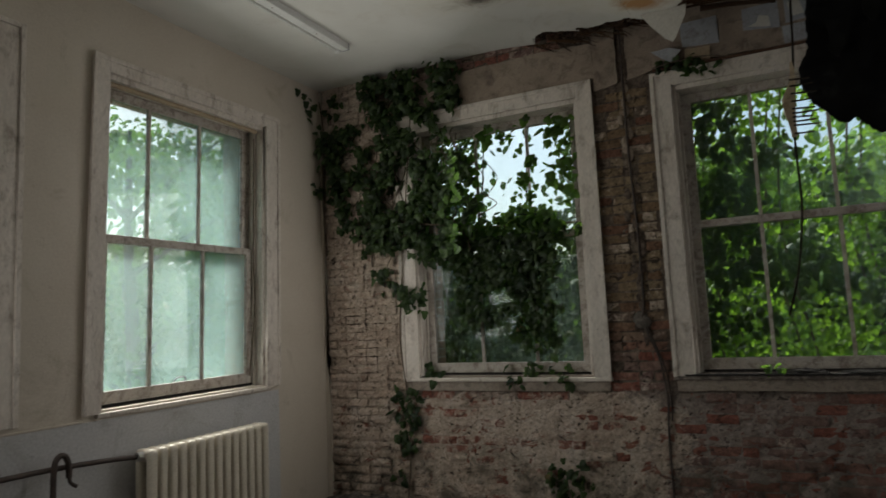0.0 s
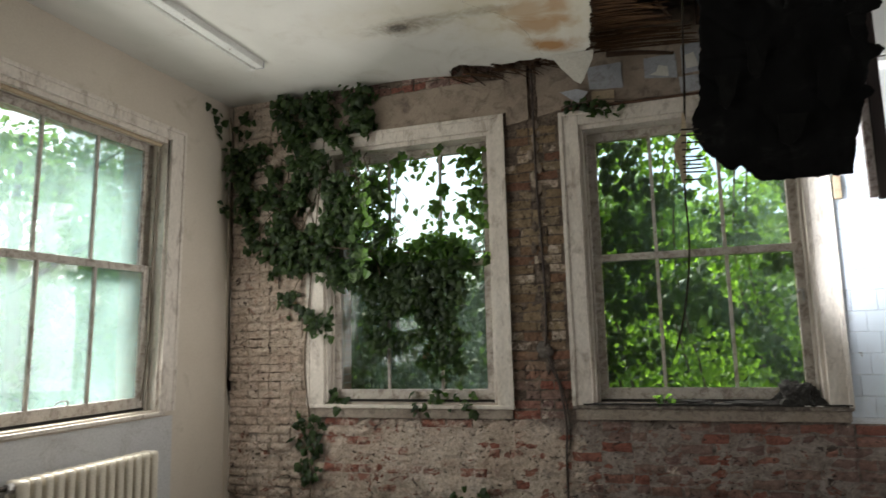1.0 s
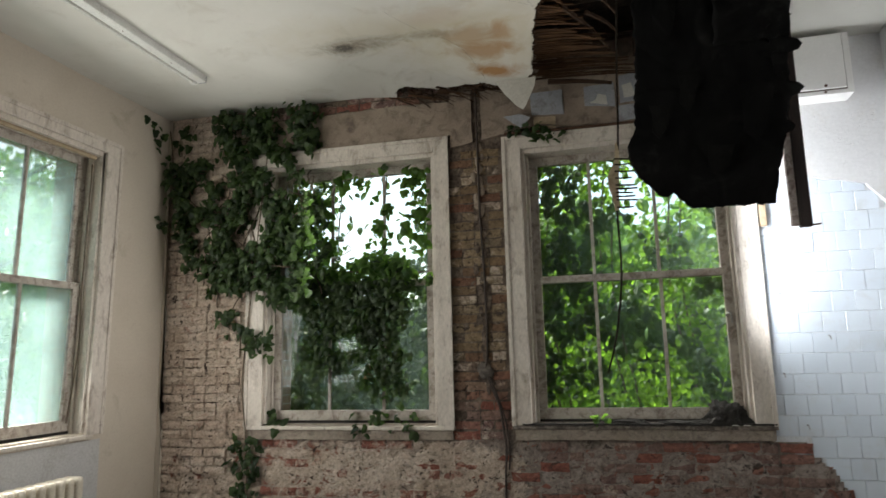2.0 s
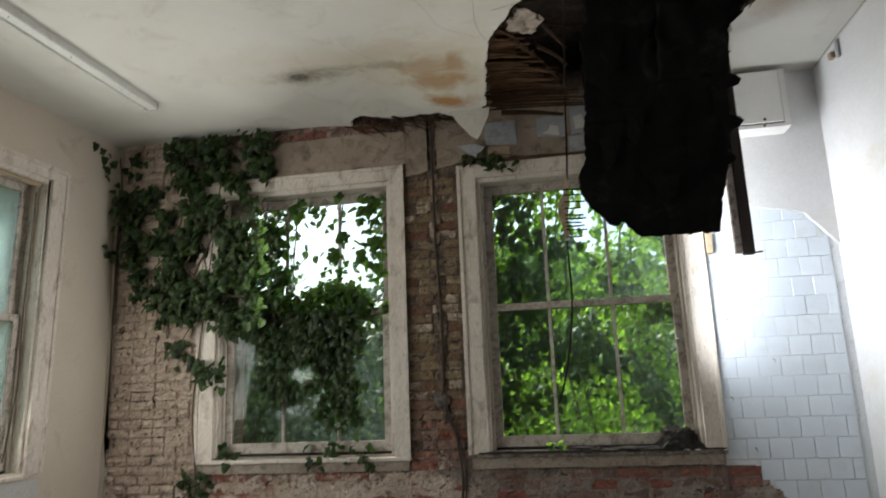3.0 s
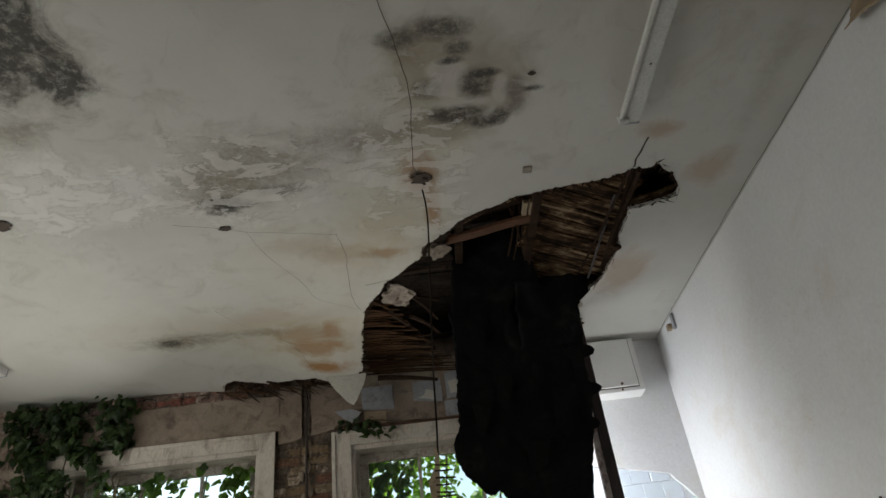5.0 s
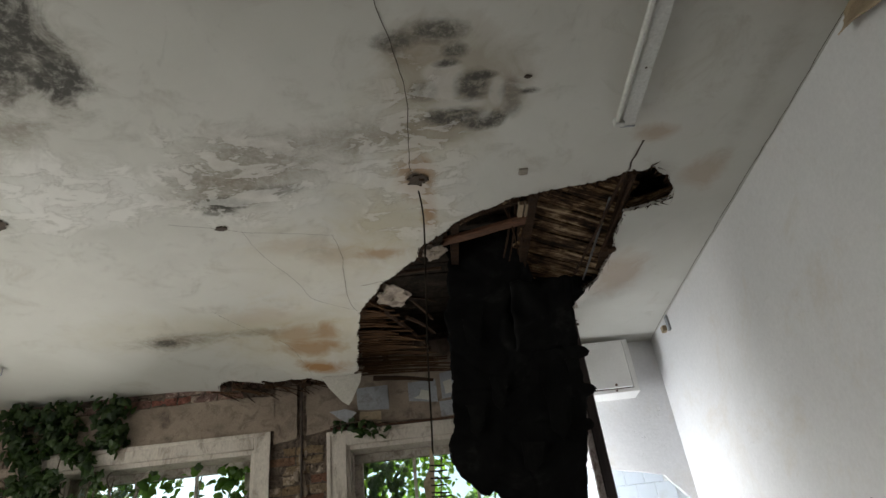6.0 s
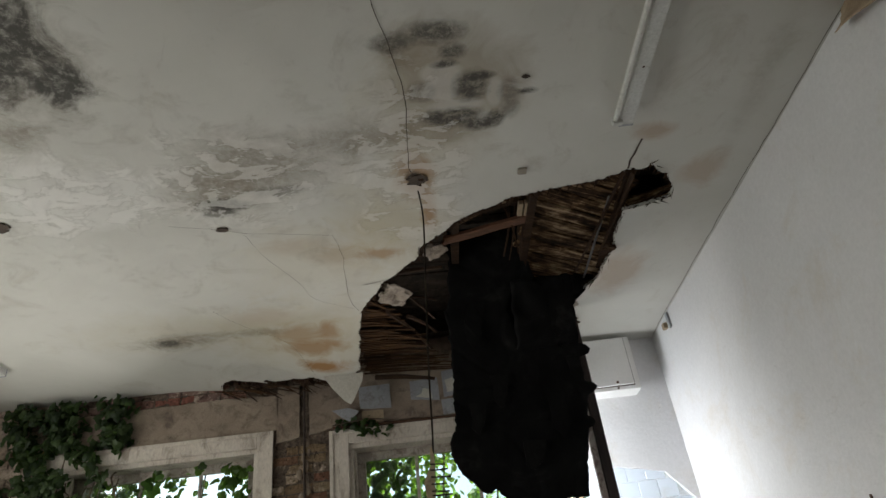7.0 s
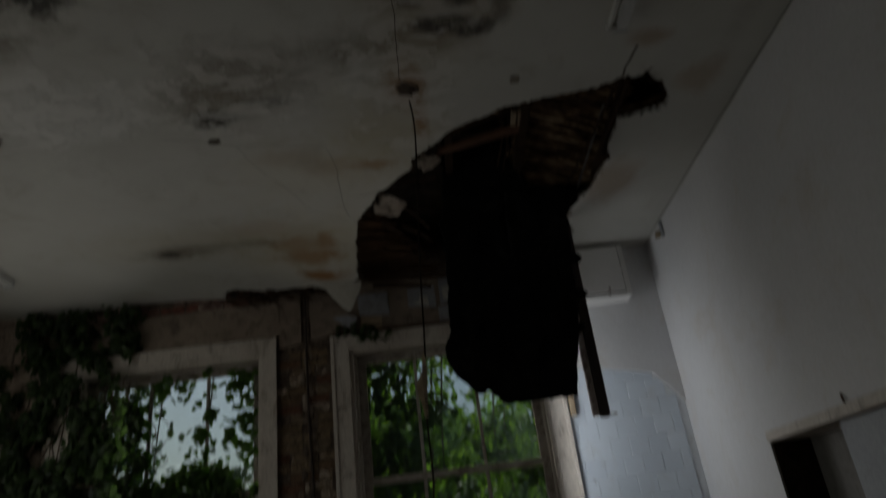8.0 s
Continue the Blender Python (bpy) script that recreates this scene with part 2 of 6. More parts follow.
    col = n.mix(0.55, col, n.ramp(n.noise(p, 42, 8, 0.75, 0.4), [(0.36, 0.35), (0.5, 0.85), (0.64, 1.25)]), 'MULTIPLY')
    # Pits get dark colour for the shade of holes, besides the bump.
    pit = n.math('MAXIMUM', n.ramp(n.noise(p, 30, 6, 0.7, 0.8), [(0.585, 0.0), (0.64, 1.0)]), n.ramp(n.noise(p, 9, 5, 0.62, 1.2), [(0.635, 0.0), (0.665, 1.0)]))
    spall = n.math('MULTIPLY', n.math('MAXIMUM', low, n.math('MULTIPLY', left, 0.5)), n.ramp(n.noise(n.mapped(p, (1, 1, 1.6), (5.2, 1.1, 3.7)), 6.5, 7, 0.66, 0.8), [(0.60, 0.0), (0.64, 1.0)]))
    col = n.mix(n.math('MULTIPLY', spall, 0.85), col, n.mix(mid, (0.16, 0.035, 0.02), (0.36, 0.12, 0.07)))
    col = n.mix(n.math('MULTIPLY', pit, 0.85), col, (0.045, 0.03, 0.022))
    moss = n.math('MULTIPLY', n.math('MULTIPLY', n.math('SUBTRACT', 0.75, sep.outputs[2]), 3.0, True), n.ramp(n.noise(p, 4, 6, 0.7, 0.5), [(0.45, 0.0), (0.6, 1.0)]))
    col = n.mix(n.math('MULTIPLY', moss, 0.7), col, (0.055, 0.055, 0.035))
    n.bump(n.math('SUBTRACT', n.math('ADD', n.math('MULTIPLY', fine, 0.6), n.math('MULTIPLY', n.noise(p, 17, 9, 0.72, 0.7), 2.6)), n.math('ADD', n.math('MULTIPLY', pit, 1.2), n.math('MULTIPLY', spall, 0.8))), 1.0, 0.016)
    return n.done(col, 0.93)


M_BRICK = masonry("old_brick", False)
M_BED = masonry("washed_mortar", True)


def outer_brick_material():
    n = Nodes("outer_brickwork")
    p = n.place()
    sep = n.tree.nodes.new("ShaderNodeSeparateXYZ")
    n.link(p, sep.inputs[0])
    com = n.tree.nodes.new("ShaderNodeCombineXYZ")
    n.link(n.math('ADD', sep.outputs[0], sep.outputs[1]), com.inputs[0])
    n.link(sep.outputs[2], com.inputs[1])
    b = n.node("ShaderNodeTexBrick", Color1=(0.44, 0.27, 0.20, 1), Color2=(0.52, 0.36, 0.28, 1), Mortar=(0.58, 0.54, 0.49, 1), Scale=1.0, Mortar_Size=0.005, Brick_Width=0.225, Row_Height=0.077)
    n.link(com.outputs[0], b.inputs["Vector"])
    col = n.mix(0.5, b.outputs["Color"], n.ramp(n.noise(p, 12, 6, 0.7), [(0.3, 0.5), (0.7, 1.0)]), 'MULTIPLY')
    n.bump(n.math('SUBTRACT', n.noise(p, 50, 4), b.outputs["Fac"]), 0.6, 0.006)
    return n.done(col, 0.9)


M_OUTBRICK = outer_brick_material()


def ceiling_material():
    """Yellowed distemper with water stains and mould at their places."""
    n = Nodes("stained_ceiling_distemper")
    p = n.place()
    big = n.noise(p, 0.8, 6, 0.6, 0.4)
    col = n.mix(n.ramp(big, [(0.3, 0.0), (0.7, 1.0)]), (0.485, 0.475, 0.43), (0.575, 0.565, 0.52))
    edge = n.noise(p, 4.5, 8, 0.68, 0.9)
    speck = n.noise(p, 26, 8, 0.75, 0.3)
    relief = n.math('MULTIPLY', n.noise(p, 2.5, 6, 0.6, 0.3), 0.8)

    def blot(cx, cy, rx, ry, turn, lo, hi, ragged=0.9):
        q = n.mapped(p, loc=(-cx, -cy, -H))
        q = n.mapped(q, (1 / rx, 1 / ry, 0.0), rot=(0, 0, radians(turn)))
        ln = n.tree.nodes.new("ShaderNodeVectorMath")
        ln.operation = 'LENGTH'
        n.link(q, ln.inputs[0])
        d = n.math('ADD', ln.outputs["Value"], n.math('MULTIPLY', n.math('SUBTRACT', edge, 0.5), ragged * 2))
        return n.ramp(n.math('MULTIPLY', d, 0.5), [(lo / 2, 1.0), (hi / 2, 0.0)])

    def lay(col, mask, strength, tone):
        return n.mix(n.math('MULTIPLY', mask, strength), col, tone)
    # broad yellow damp
    for cx, cy, rx, ry, s in ((0.45, 5.0, 0.7, 0.5, 0.5), (0.7, 4.1, 0.6, 0.5, 0.35), (1.2, 3.7, 0.35, 0.5, 0.5), (-0.3, 4.8, 0.8, 0.35, 0.3), (1.45, 2.9, 0.35, 0.5, 0.3)):
        col = lay(col, blot(cx, cy, rx, ry, 0, 0.3, 1.2), s, (0.42, 0.36, 0.21))
    # brown rings and rust runs
    for cx, cy, rx, ry, s in ((0.52, 5.40, 0.22, 0.08, 0.95), (0.45, 5.2, 0.26, 0.10, 0.7), (1.12, 4.04, 0.16, 0.07, 0.6), (1.44, 3.6, 0.05, 0.22, 0.75), (0.62, 5.02, 0.10, 0.16, 0.6), (0.40, 5.0, 0.24, 0.16, 0.5), (1.38, 3.3, 0.12, 0.25, 0.75), (0.85, 4.0, 0.2, 0.12, 0.25), (2.65, 3.13, 0.13, 0.07, 0.5), (3.02, 3.5, 0.14, 0.16, 0.4), (2.75, 4.6, 0.2, 0.35, 0.4), (0.62, 3.85, 0.22, 0.10, 0.2), (0.2, 4.7, 0.25, 0.12, 0.35)):
        col = lay(col, blot(cx, cy, rx, ry, 15, 0.4, 1.15, 0.9), s, (0.29, 0.145, 0.045))
    # pale new patch
    col = lay(col, blot(0.28, 4.35, 0.66, 0.50, 20, 0.75, 1.0, 0.5), 0.35, (0.64, 0.63, 0.58))
    col = lay(col, blot(-0.35, 3.2, 0.5, 0.3, 0, 0.7, 1.0, 0.9), 0.5, (0.66, 0.65, 0.62))
    # grey damp and black mould
    for cx, cy, rx, ry, s in ((0.62, 3.05, 0.46, 0.26, 0.7), (0.35, 3.25, 0.34, 0.2, 0.75), (-0.2, 2.28, 0.34, 0.42, 0.9), (-0.42, 2.72, 0.16, 0.12, 0.6), (1.15, 2.95, 0.3, 0.16, 0.55), (-0.45, 4.95, 0.38, 0.12, 0.75), (-0.55, 5.0, 0.16, 0.12, 0.8), (0.1, 4.95, 0.3, 0.07, 0.5), (3.1, 2.8, 0.08, 0.5, 0.25)):
        m = n.math('MULTIPLY', blot(cx, cy, rx, ry, 10, 0.35, 1.15), n.ramp(speck, [(0.35, 0.45), (0.58, 1.0)]))
        col = lay(col, m, s, (0.17, 0.14, 0.10))
    # the large mould bloom: brown halo, pale scabs, black growth
    for cx, cy, rx, ry, s in ((1.60, 2.64, 0.38, 0.36, 0.6), (1.51, 2.97, 0.32, 0.12, 0.5), (1.40, 2.42, 0.16, 0.14, 0.55), (1.85, 2.78, 0.13, 0.16, 0.5)):
        col = lay(col, blot(cx, cy, rx, ry, 0, 0.45, 1.1, 0.6), s, (0.25, 0.20, 0.135))
    for cx, cy, rx, ry in ((1.54, 2.60, 0.10, 0.08), (1.54, 2.69, 0.09, 0.08), (1.79, 2.74, 0.045, 0.10), (1.60, 2.80, 0.16, 0.045), (1.74, 2.90, 0.045, 0.045)):
        col = lay(col, blot(cx, cy, rx, ry, 0, 0.7, 1.05, 0.4), 0.8, (0.50, 0.475, 0.43))
    for cx, cy, rx, ry, s in ((1.335, 2.40, 0.09, 0.05, 0.8), (1.51, 2.365, 0.13, 0.055, 0.85), (1.594, 2.475, 0.06, 0.042, 0.85), (1.56, 2.54, 0.055, 0.02, 0.95), (1.676, 2.69, 0.08, 0.085, 0.95), (1.715, 2.63, 0.07, 0.024, 1.0),
                              (1.445, 2.70, 0.06, 0.06, 0.7), (1.585, 2.88, 0.15, 0.06, 1.0), (1.50, 2.86, 0.05, 0.05, 0.9), (1.715, 2.945, 0.08, 0.04, 0.95), (1.795, 2.92, 0.055, 0.05, 0.95), (1.945, 2.755, 0.05, 0.022, 0.95), (1.86, 2.74, 0.05, 0.07, 0.55), (1.87, 2.86, 0.045, 0.06, 0.5)):
        m = n.math('MULTIPLY', blot(cx, cy, rx * 1.15, ry * 1.2, 0, 0.5, 1.12, 0.5), n.ramp(speck, [(0.34, 0.3), (0.55, 1.0)]))
        col = lay(col, m, s, (0.06, 0.055, 0.045))
    for cx, cy, rx, ry, s in ((-0.22, 2.2, 0.26, 0.34, 0.95), (-0.08, 2.45, 0.14, 0.14, 0.95), (0.33, 3.38, 0.16, 0.06, 1.0), (-0.57, 4.98, 0.10, 0.06, 0.8), (0.28, 3.45, 0.1, 0.04, 0.7), (0.65, 3.3, 0.18, 0.05, 0.5), (1.37, 3.3, 0.05, 0.06, 0.9)):
        m = n.math('MULTIPLY', blot(cx, cy, rx * 1.1, ry * 1.15, 0, 0.55, 1.02, 1.0), n.ramp(speck, [(0.36, 0.45), (0.52, 1.0)]))
        col = lay(col, m, s, (0.045, 0.043, 0.035))
    fleck = n.ramp(n.noise(p, 3.3, 10, 0.78, 0.6), [(0.55, 0.0), (0.68, 1.0)])
    col = lay(col, fleck, 0.35, (0.36, 0.32, 0.25))
    flaky = n.math('MAXIMUM', n.math('MAXIMUM', blot(-0.5, 3.2, 0.65, 0.38, 0, 0.7, 1.05), blot(0.45, 3.2, 0.55, 0.42, 0, 0.7, 1.05)), blot(1.35, 3.3, 0.35, 0.7, 0, 0.7, 1.05))
    shard = n.noise(n.mapped(p, (1.0, 1.9, 1.0)), 4.2, 9, 0.64, 0.5)
    plate = n.math('MULTIPLY', n.ramp(shard, [(0.505, 0.0), (0.52, 1.0)]), flaky)
    lip = n.math('MULTIPLY', n.ramp(shard, [(0.47, 0.0), (0.50, 1.0), (0.515, 0.0)]), flaky)
    col = lay(col, plate, 0.5, (0.68, 0.66, 0.62))
    col = lay(col, lip, 0.22, (0.20, 0.165, 0.12))
    relief = n.math('ADD', n.math('ADD', relief, n.math('MULTIPLY', fleck, 0.4)), n.math('MULTIPLY', plate, 0.6))
    n.bump(n.math('ADD', n.math('MULTIPLY', speck, 0.1), relief), 0.4, 0.02)
    return n.done(col, 0.8)


M_CEIL = ceiling_material()


def felt_material():
    n = Nodes("black_roofing_felt")
    p = n.place()
    big = n.noise(p, 3, 6, 0.6, 0.5)
    col = n.ramp(big, [(0.3, (0.003, 0.003, 0.003)), (0.58, (0.005, 0.005, 0.005)), (0.72, (0.018, 0.018, 0.017))])
    n.bump(n.math('ADD', big, n.noise(p, 45, 4)), 0.25, 0.01)
    return n.done(col, n.ramp(big, [(0.4, 0.9), (0.7, 0.45)]), 0.0, 0.1)


M_FELT = felt_material()
M_FELTFACE = stained("bitumen_face", (0.004, 0.004, 0.004), (0.009, 0.009, 0.008), (0.003, 0.003, 0.003), 6, 50, 0.6, 0.3, 0.55)


def plank_material(name, turn, lo):
    n = Nodes(name)
    p = n.place()
    rnd = n.tree.nodes.new("ShaderNodeObjectInfo").outputs["Random"]
    q = n.mapped(n.mapped(p, rot=(0, 0, radians(-turn))), (0.55, 4.5, 4.5))
    g = n.math('ADD', n.math('MULTIPLY', n.noise(q, 4.2, 10, 0.72, 0.7), 0.7), n.math('MULTIPLY', n.noise(p, 7, 6, 0.65, 0.5), 0.3))
    col = n.ramp(g, [(0.40, (0.008, 0.005, 0.003)), (0.47, (0.04, 0.022, 0.012)), (0.53, (0.14, 0.082, 0.04)), (0.60, (0.42, 0.31, 0.19))])
    col = n.mix(0.5, col, n.ramp(rnd, [(0, lo), (1, 1.0)]), 'MULTIPLY')
    n.bump(g, 0.8, 0.01)
    return n.done(col, 0.85)


M_PLANK = plank_material("rotting_roof_plank", 29, 0.5)
M_PLANKEDGE = plank_material("rotting_edge_plank", -32, 1.0)
for m in (M_PLANK, M_PLANKEDGE, M_LATH, M_WOOD, M_VOID, M_FELTFACE):
    m.node_tree.nodes["Principled BSDF"].inputs["Specular IOR Level"].default_value = 0.1


def leaf_material(name, dark, light, glow, through=0.42):
    n = Nodes(name)
    rnd = n.tree.nodes.new("ShaderNodeObjectInfo").outputs["Random"]
    isl = n.tree.nodes.new("ShaderNodeNewGeometry").outputs["Random Per Island"]
    r = n.math('FRACT', n.math('ADD', rnd, isl))
    col = n.mix(r, dark, light)
    col = n.mix(0.35, col, n.ramp(n.noise(n.place(), 30, 4), [(0.3, 0.5), (0.7, 1.0)]), 'MULTIPLY')
    n.done(col, 0.5, 0.0, 0.3)
    tr = n.tree.nodes.new("ShaderNodeBsdfTranslucent")
    n.link(n.mix(0.6, col, glow), tr.inputs["Color"])
    ms = n.tree.nodes.new("ShaderNodeMixShader")
    ms.inputs[0].default_value = through
    n.link(n.bsdf.outputs[0], ms.inputs[1])
    n.link(tr.outputs[0], ms.inputs[2])
    n.link(ms.outputs[0], n.out.inputs["Surface"])
    return n.mat


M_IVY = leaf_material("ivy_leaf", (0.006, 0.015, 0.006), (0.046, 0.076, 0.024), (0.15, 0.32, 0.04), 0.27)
# Ivy leaf copy, backlight put into its colour; the sill weed borrows it.
M_IVYBACKLIT = leaf_material("backlit_ivy_leaf", (0.02, 0.05, 0.012), (0.09, 0.16, 0.035), (0.28, 0.56, 0.06), 0.48)
M_IVYDRY = leaf_material("withered_ivy_leaf", (0.10, 0.07, 0.03), (0.16, 0.13, 0.05), (0.2, 0.15, 0.05))
# Two copies of one vine leaf, sunlit and shaded tone put into their colours.
M_VINELIT = leaf_material("sunlit_vine_leaf", (0.010, 0.026, 0.005), (0.17, 0.26, 0.03), (0.36, 0.66, 0.05), 0.5)
M_VINESHADE = leaf_material("shaded_vine_leaf", (0.012, 0.026, 0.008), (0.055, 0.095, 0.018), (0.12, 0.22, 0.02), 0.3)
M_TREE = leaf_material("tree_leaf", (0.05, 0.11, 0.025), (0.13, 0.22, 0.05), (0.24, 0.44, 0.07))


def glass_material(name, haze_lo, haze_hi, tint):
    """Window glass under a film of dust; the tint also paints in cyan sky haze."""
    n = Nodes(name)
    p = n.place()
    clear = n.tree.nodes.new("ShaderNodeBsdfTransparent")
    clear.inputs["Color"].default_value = (0.90, 0.97, 0.945, 1)
    gloss = n.node("ShaderNodeBsdfGlossy", Roughness=0.03)
    fres = n.node("ShaderNodeFresnel", IOR=1.45)
    m1 = n.tree.nodes.new("ShaderNodeMixShader")
    n.link(n.math('MULTIPLY', fres.outputs[0], 0.6), m1.inputs[0])
    n.link(clear.outputs[0], m1.inputs[1])
    n.link(gloss.outputs[0], m1.inputs[2])
    dust = n.tree.nodes.new("ShaderNodeBsdfTranslucent")
    dust.inputs["Color"].default_value = (*tint, 1)
    grime = n.noise(n.mapped(p, (1, 1, 0.45)), 3.2, 6, 0.6, 0.3)
    fac = n.ramp(grime, [(0.3, haze_lo), (0.7, haze_hi)])
    m2 = n.tree.nodes.new("ShaderNodeMixShader")
    n.link(fac, m2.inputs[0])
    n.link(m1.outputs[0], m2.inputs[1])
    n.link(dust.outputs[0], m2.inputs[2])
    n.link(m2.outputs[0], n.out.inputs["Surface"])
    return n.mat


M_GLASS_DUSTY = glass_material("dusty_pane", 0.11, 0.25, (0.52, 0.74, 0.70))
M_GLASS_HAZY = glass_material("hazy_pane", 0.0, 0.13, (0.52, 0.74, 0.66))
M_GLASS = glass_material("dull_pane", 0.02, 0.09, (0.56, 0.80, 0.74))


def tile_material():
    n = Nodes("pale_glazed_tile")
    p = n.place()
    rnd = n.tree.nodes.new("ShaderNodeObjectInfo").outputs["Random"]
    col = n.ramp(rnd, [(0, (0.58, 0.64, 0.71)), (1, (0.64, 0.70, 0.765))])
    grime = n.ramp(n.noise(p, 6, 7, 0.7, 0.5), [(0.55, 0.0), (0.75, 1.0)])
    col = n.mix(n.math('MULTIPLY', grime, 0.35), col, (0.45, 0.43, 0.40))
    n.bump(n.noise(p, 9, 3), 0.15, 0.01)
    return n.done(col, 0.22)


M_TILE = tile_material()
M_GROUT = stained("grey_tile_grout", (0.70, 0.73, 0.76), (0.76, 0.79, 0.82), (0.42, 0.4, 0.38), 8, 90, 0.9, 0.3, 0.62)


# ---- mesh helpers ----
def box(bm, lo, hi, bevel=0.0, segs=1):
    """A box between two corners, its edges eased."""
    tmp = bmesh.new()
    bmesh.ops.create_cube(tmp, size=1)
    for v in tmp.verts:
        v.co = Vector([(a + b) / 2 + c * (b - a) for a, b, c in zip(lo, hi, v.co)])
    if bevel:
        bmesh.ops.bevel(tmp, geom=tmp.edges[:], offset=bevel, segments=segs, affect='EDGES', profile=0.6)
    me = bpy.data.meshes.new("tmp")
    tmp.to_mesh(me)
    tmp.free()
    bm.from_mesh(me)
    bpy.data.meshes.remove(me)
    return bm


def boxed(lo, hi, bevel=0.0, segs=1):
    return box(bmesh.new(), lo, hi, bevel, segs)


def finish(bm, name, material, smooth=False):
    me = bpy.data.meshes.new(name)
    bmesh.ops.recalc_face_normals(bm, faces=bm.faces[:])
    bm.to_mesh(me)
    bm.free()
    if smooth:
        me.shade_smooth()
    me.materials.append(material)
    return me


def thing(name, label, category, group="", kind=""):
    ob = new(name)
    ob.empty_display_size = 0.1
    return tagged(ob, label, category, group, kind)


def part(name, bm, material, parent=None, label="", smooth=False):
    ob = new(name, finish(bm, name, material, smooth))
    ob.parent = parent
    return tagged(ob, label)


def tube(points, radius, sides=8, taper=1.0):
    """A round tube along points."""
    bm = bmesh.new()
    pts = [Vector(p) for p in points]
    rings = []
    up = Vector((0.13, 0.31, 0.94))
    for i, p in enumerate(pts):
        d = (pts[min(i + 1, len(pts) - 1)] - pts[max(i - 1, 0)]).normalized()
        a = d.cross(up)
        a = a.normalized() if a.length > 0.05 else d.cross(Vector((1, 0, 0))).normalized()
        b = d.cross(a)
        r = radius * (1 + (taper - 1) * i / max(1, len(pts) - 1))
        rings.append([bm.verts.new(p + r * (math.cos(t) * a + math.sin(t) * b)) for t in (2 * math.pi * k / sides for k in range(sides))])
    for u, v in zip(rings, rings[1:]):
        for k in range(sides):
            bm.faces.new((u[k], u[(k + 1) % sides], v[(k + 1) % sides], v[k]))
    bm.faces.new(rings[0])
    bm.faces.new(rings[-1])
    return bm


def smooth_path(points, steps=6):
    """Points of a curve that passes through those given."""
    P = [Vector(p) for p in points]
    P = [P[0]] + P + [P[-1]]
    out = []
    for i in range(1, len(P) - 2):
        for s in range(steps):
            t = s / steps
            a, b, c, d = P[i - 1:i + 3]
            out.append(0.5 * ((2 * b) + (c - a) * t + (2 * a - 5 * b + 4 * c - d) * t * t + (3 * b - a - 3 * c + d) * t ** 3))
    return out + [P[-2]]


def inside(x, y, poly):
    hit = False
    for (x0, y0), (x1, y1) in zip(poly, poly[1:] + poly[:1]):
        if (y0 > y) != (y1 > y) and x < (x1 - x0) * (y - y0) / (y1 - y0) + x0:
            hit = not hit
    return hit


def nearest(x, y, poly):
    """The nearest point on a closed outline, and its distance."""
    best = (1e9, x, y)
    for (x0, y0), (x1, y1) in zip(poly, poly[1:] + poly[:1]):
        dx, dy = x1 - x0, y1 - y0
        t = max(0, min(1, ((x - x0) * dx + (y - y0) * dy) / (dx * dx + dy * dy + 1e-12)))
        px, py = x0 + t * dx, y0 + t * dy
        best = min(best, (math.hypot(px - x, py - y), px, py))
    return best


def roughened(poly, step, amount, seed=0):
    """An outline cut into short stretches and made ragged."""
    out = []
    for (x0, y0), (x1, y1) in zip(poly, poly[1:] + poly[:1]):
        k = max(1, round(math.hypot(x1 - x0, y1 - y0) / step))
        for i in range(k):
            x, y = x0 + (x1 - x0) * i / k, y0 + (y1 - y0) * i / k
            w = noise.noise_vector((x * 9 + seed, y * 9, seed))
            out.append((x + w[0] * amount, y + w[1] * amount))
    return out


def flat_piece(poly, thick, lift):
    """A thin plate from an outline: lift(u, v, w) gives its place in the world, w is the depth."""
    bm = bmesh.new()
    front = [bm.verts.new(lift(u, v, 0)) for u, v in poly]
    back = [bm.verts.new(lift(u, v, thick)) for u, v in poly]
    bm.faces.new(front)
    bm.faces.new(back[::-1])
    for i in range(len(poly)):
        j = (i + 1) % len(poly)
        bm.faces.new((front[i], front[j], back[j], back[i]))
    bmesh.ops.triangulate(bm, faces=bm.faces[:])
    return bm


def on_far(u, v, w=0.0):
    """Far wall: u along it, v up, w into the wall."""
    return Vector((u, YF + w, v))


def on_left(u, v, w=0.0):
    return Vector((XL - w, u, v))


def span(lift, u0, u1, v0, v1, w0, w1, bevel=0.0, segs=1):
    a, b = lift(u0, v0, w0), lift(u1, v1, w1)
    return boxed([min(p, q) for p, q in zip(a, b)], [max(p, q) for p, q in zip(a, b)], bevel, segs)


# ---- large structure ----
WIN_B = (-1.69, -0.12, 1.24, 3.50)
WIN_C = (0.62, 2.22, 1.25, 3.45)
WIN_A = (3.51, 5.06, 1.26, 3.51)
WIN_A2 = (1.28, 2.83, 1.26, 3.51)


def wall_with(lift, u0, u1, v1, openings, w0, w1, grow=0.0):
    """Wall slabs round openings, in one mesh."""
    bm = bmesh.new()
    x = u0
    for a, b, lo, hi in sorted(openings):
        a, b, lo, hi = a - grow, b + grow, lo - grow, hi + grow
        for r in ((x, a, -0.02, v1), (a, b, -0.02, lo), (a, b, hi, v1)):
            p, q = lift(r[0], r[2], w0), lift(r[1], r[3], w1)
            box(bm, [min(s, t) for s, t in zip(p, q)], [max(s, t) for s, t in zip(p, q)])
        x = b
    p, q = lift(x, -0.02, w0), lift(u1, v1, w1)
    box(bm, [min(s, t) for s, t in zip(p, q)], [max(s, t) for s, t in zip(p, q)])
    return bm


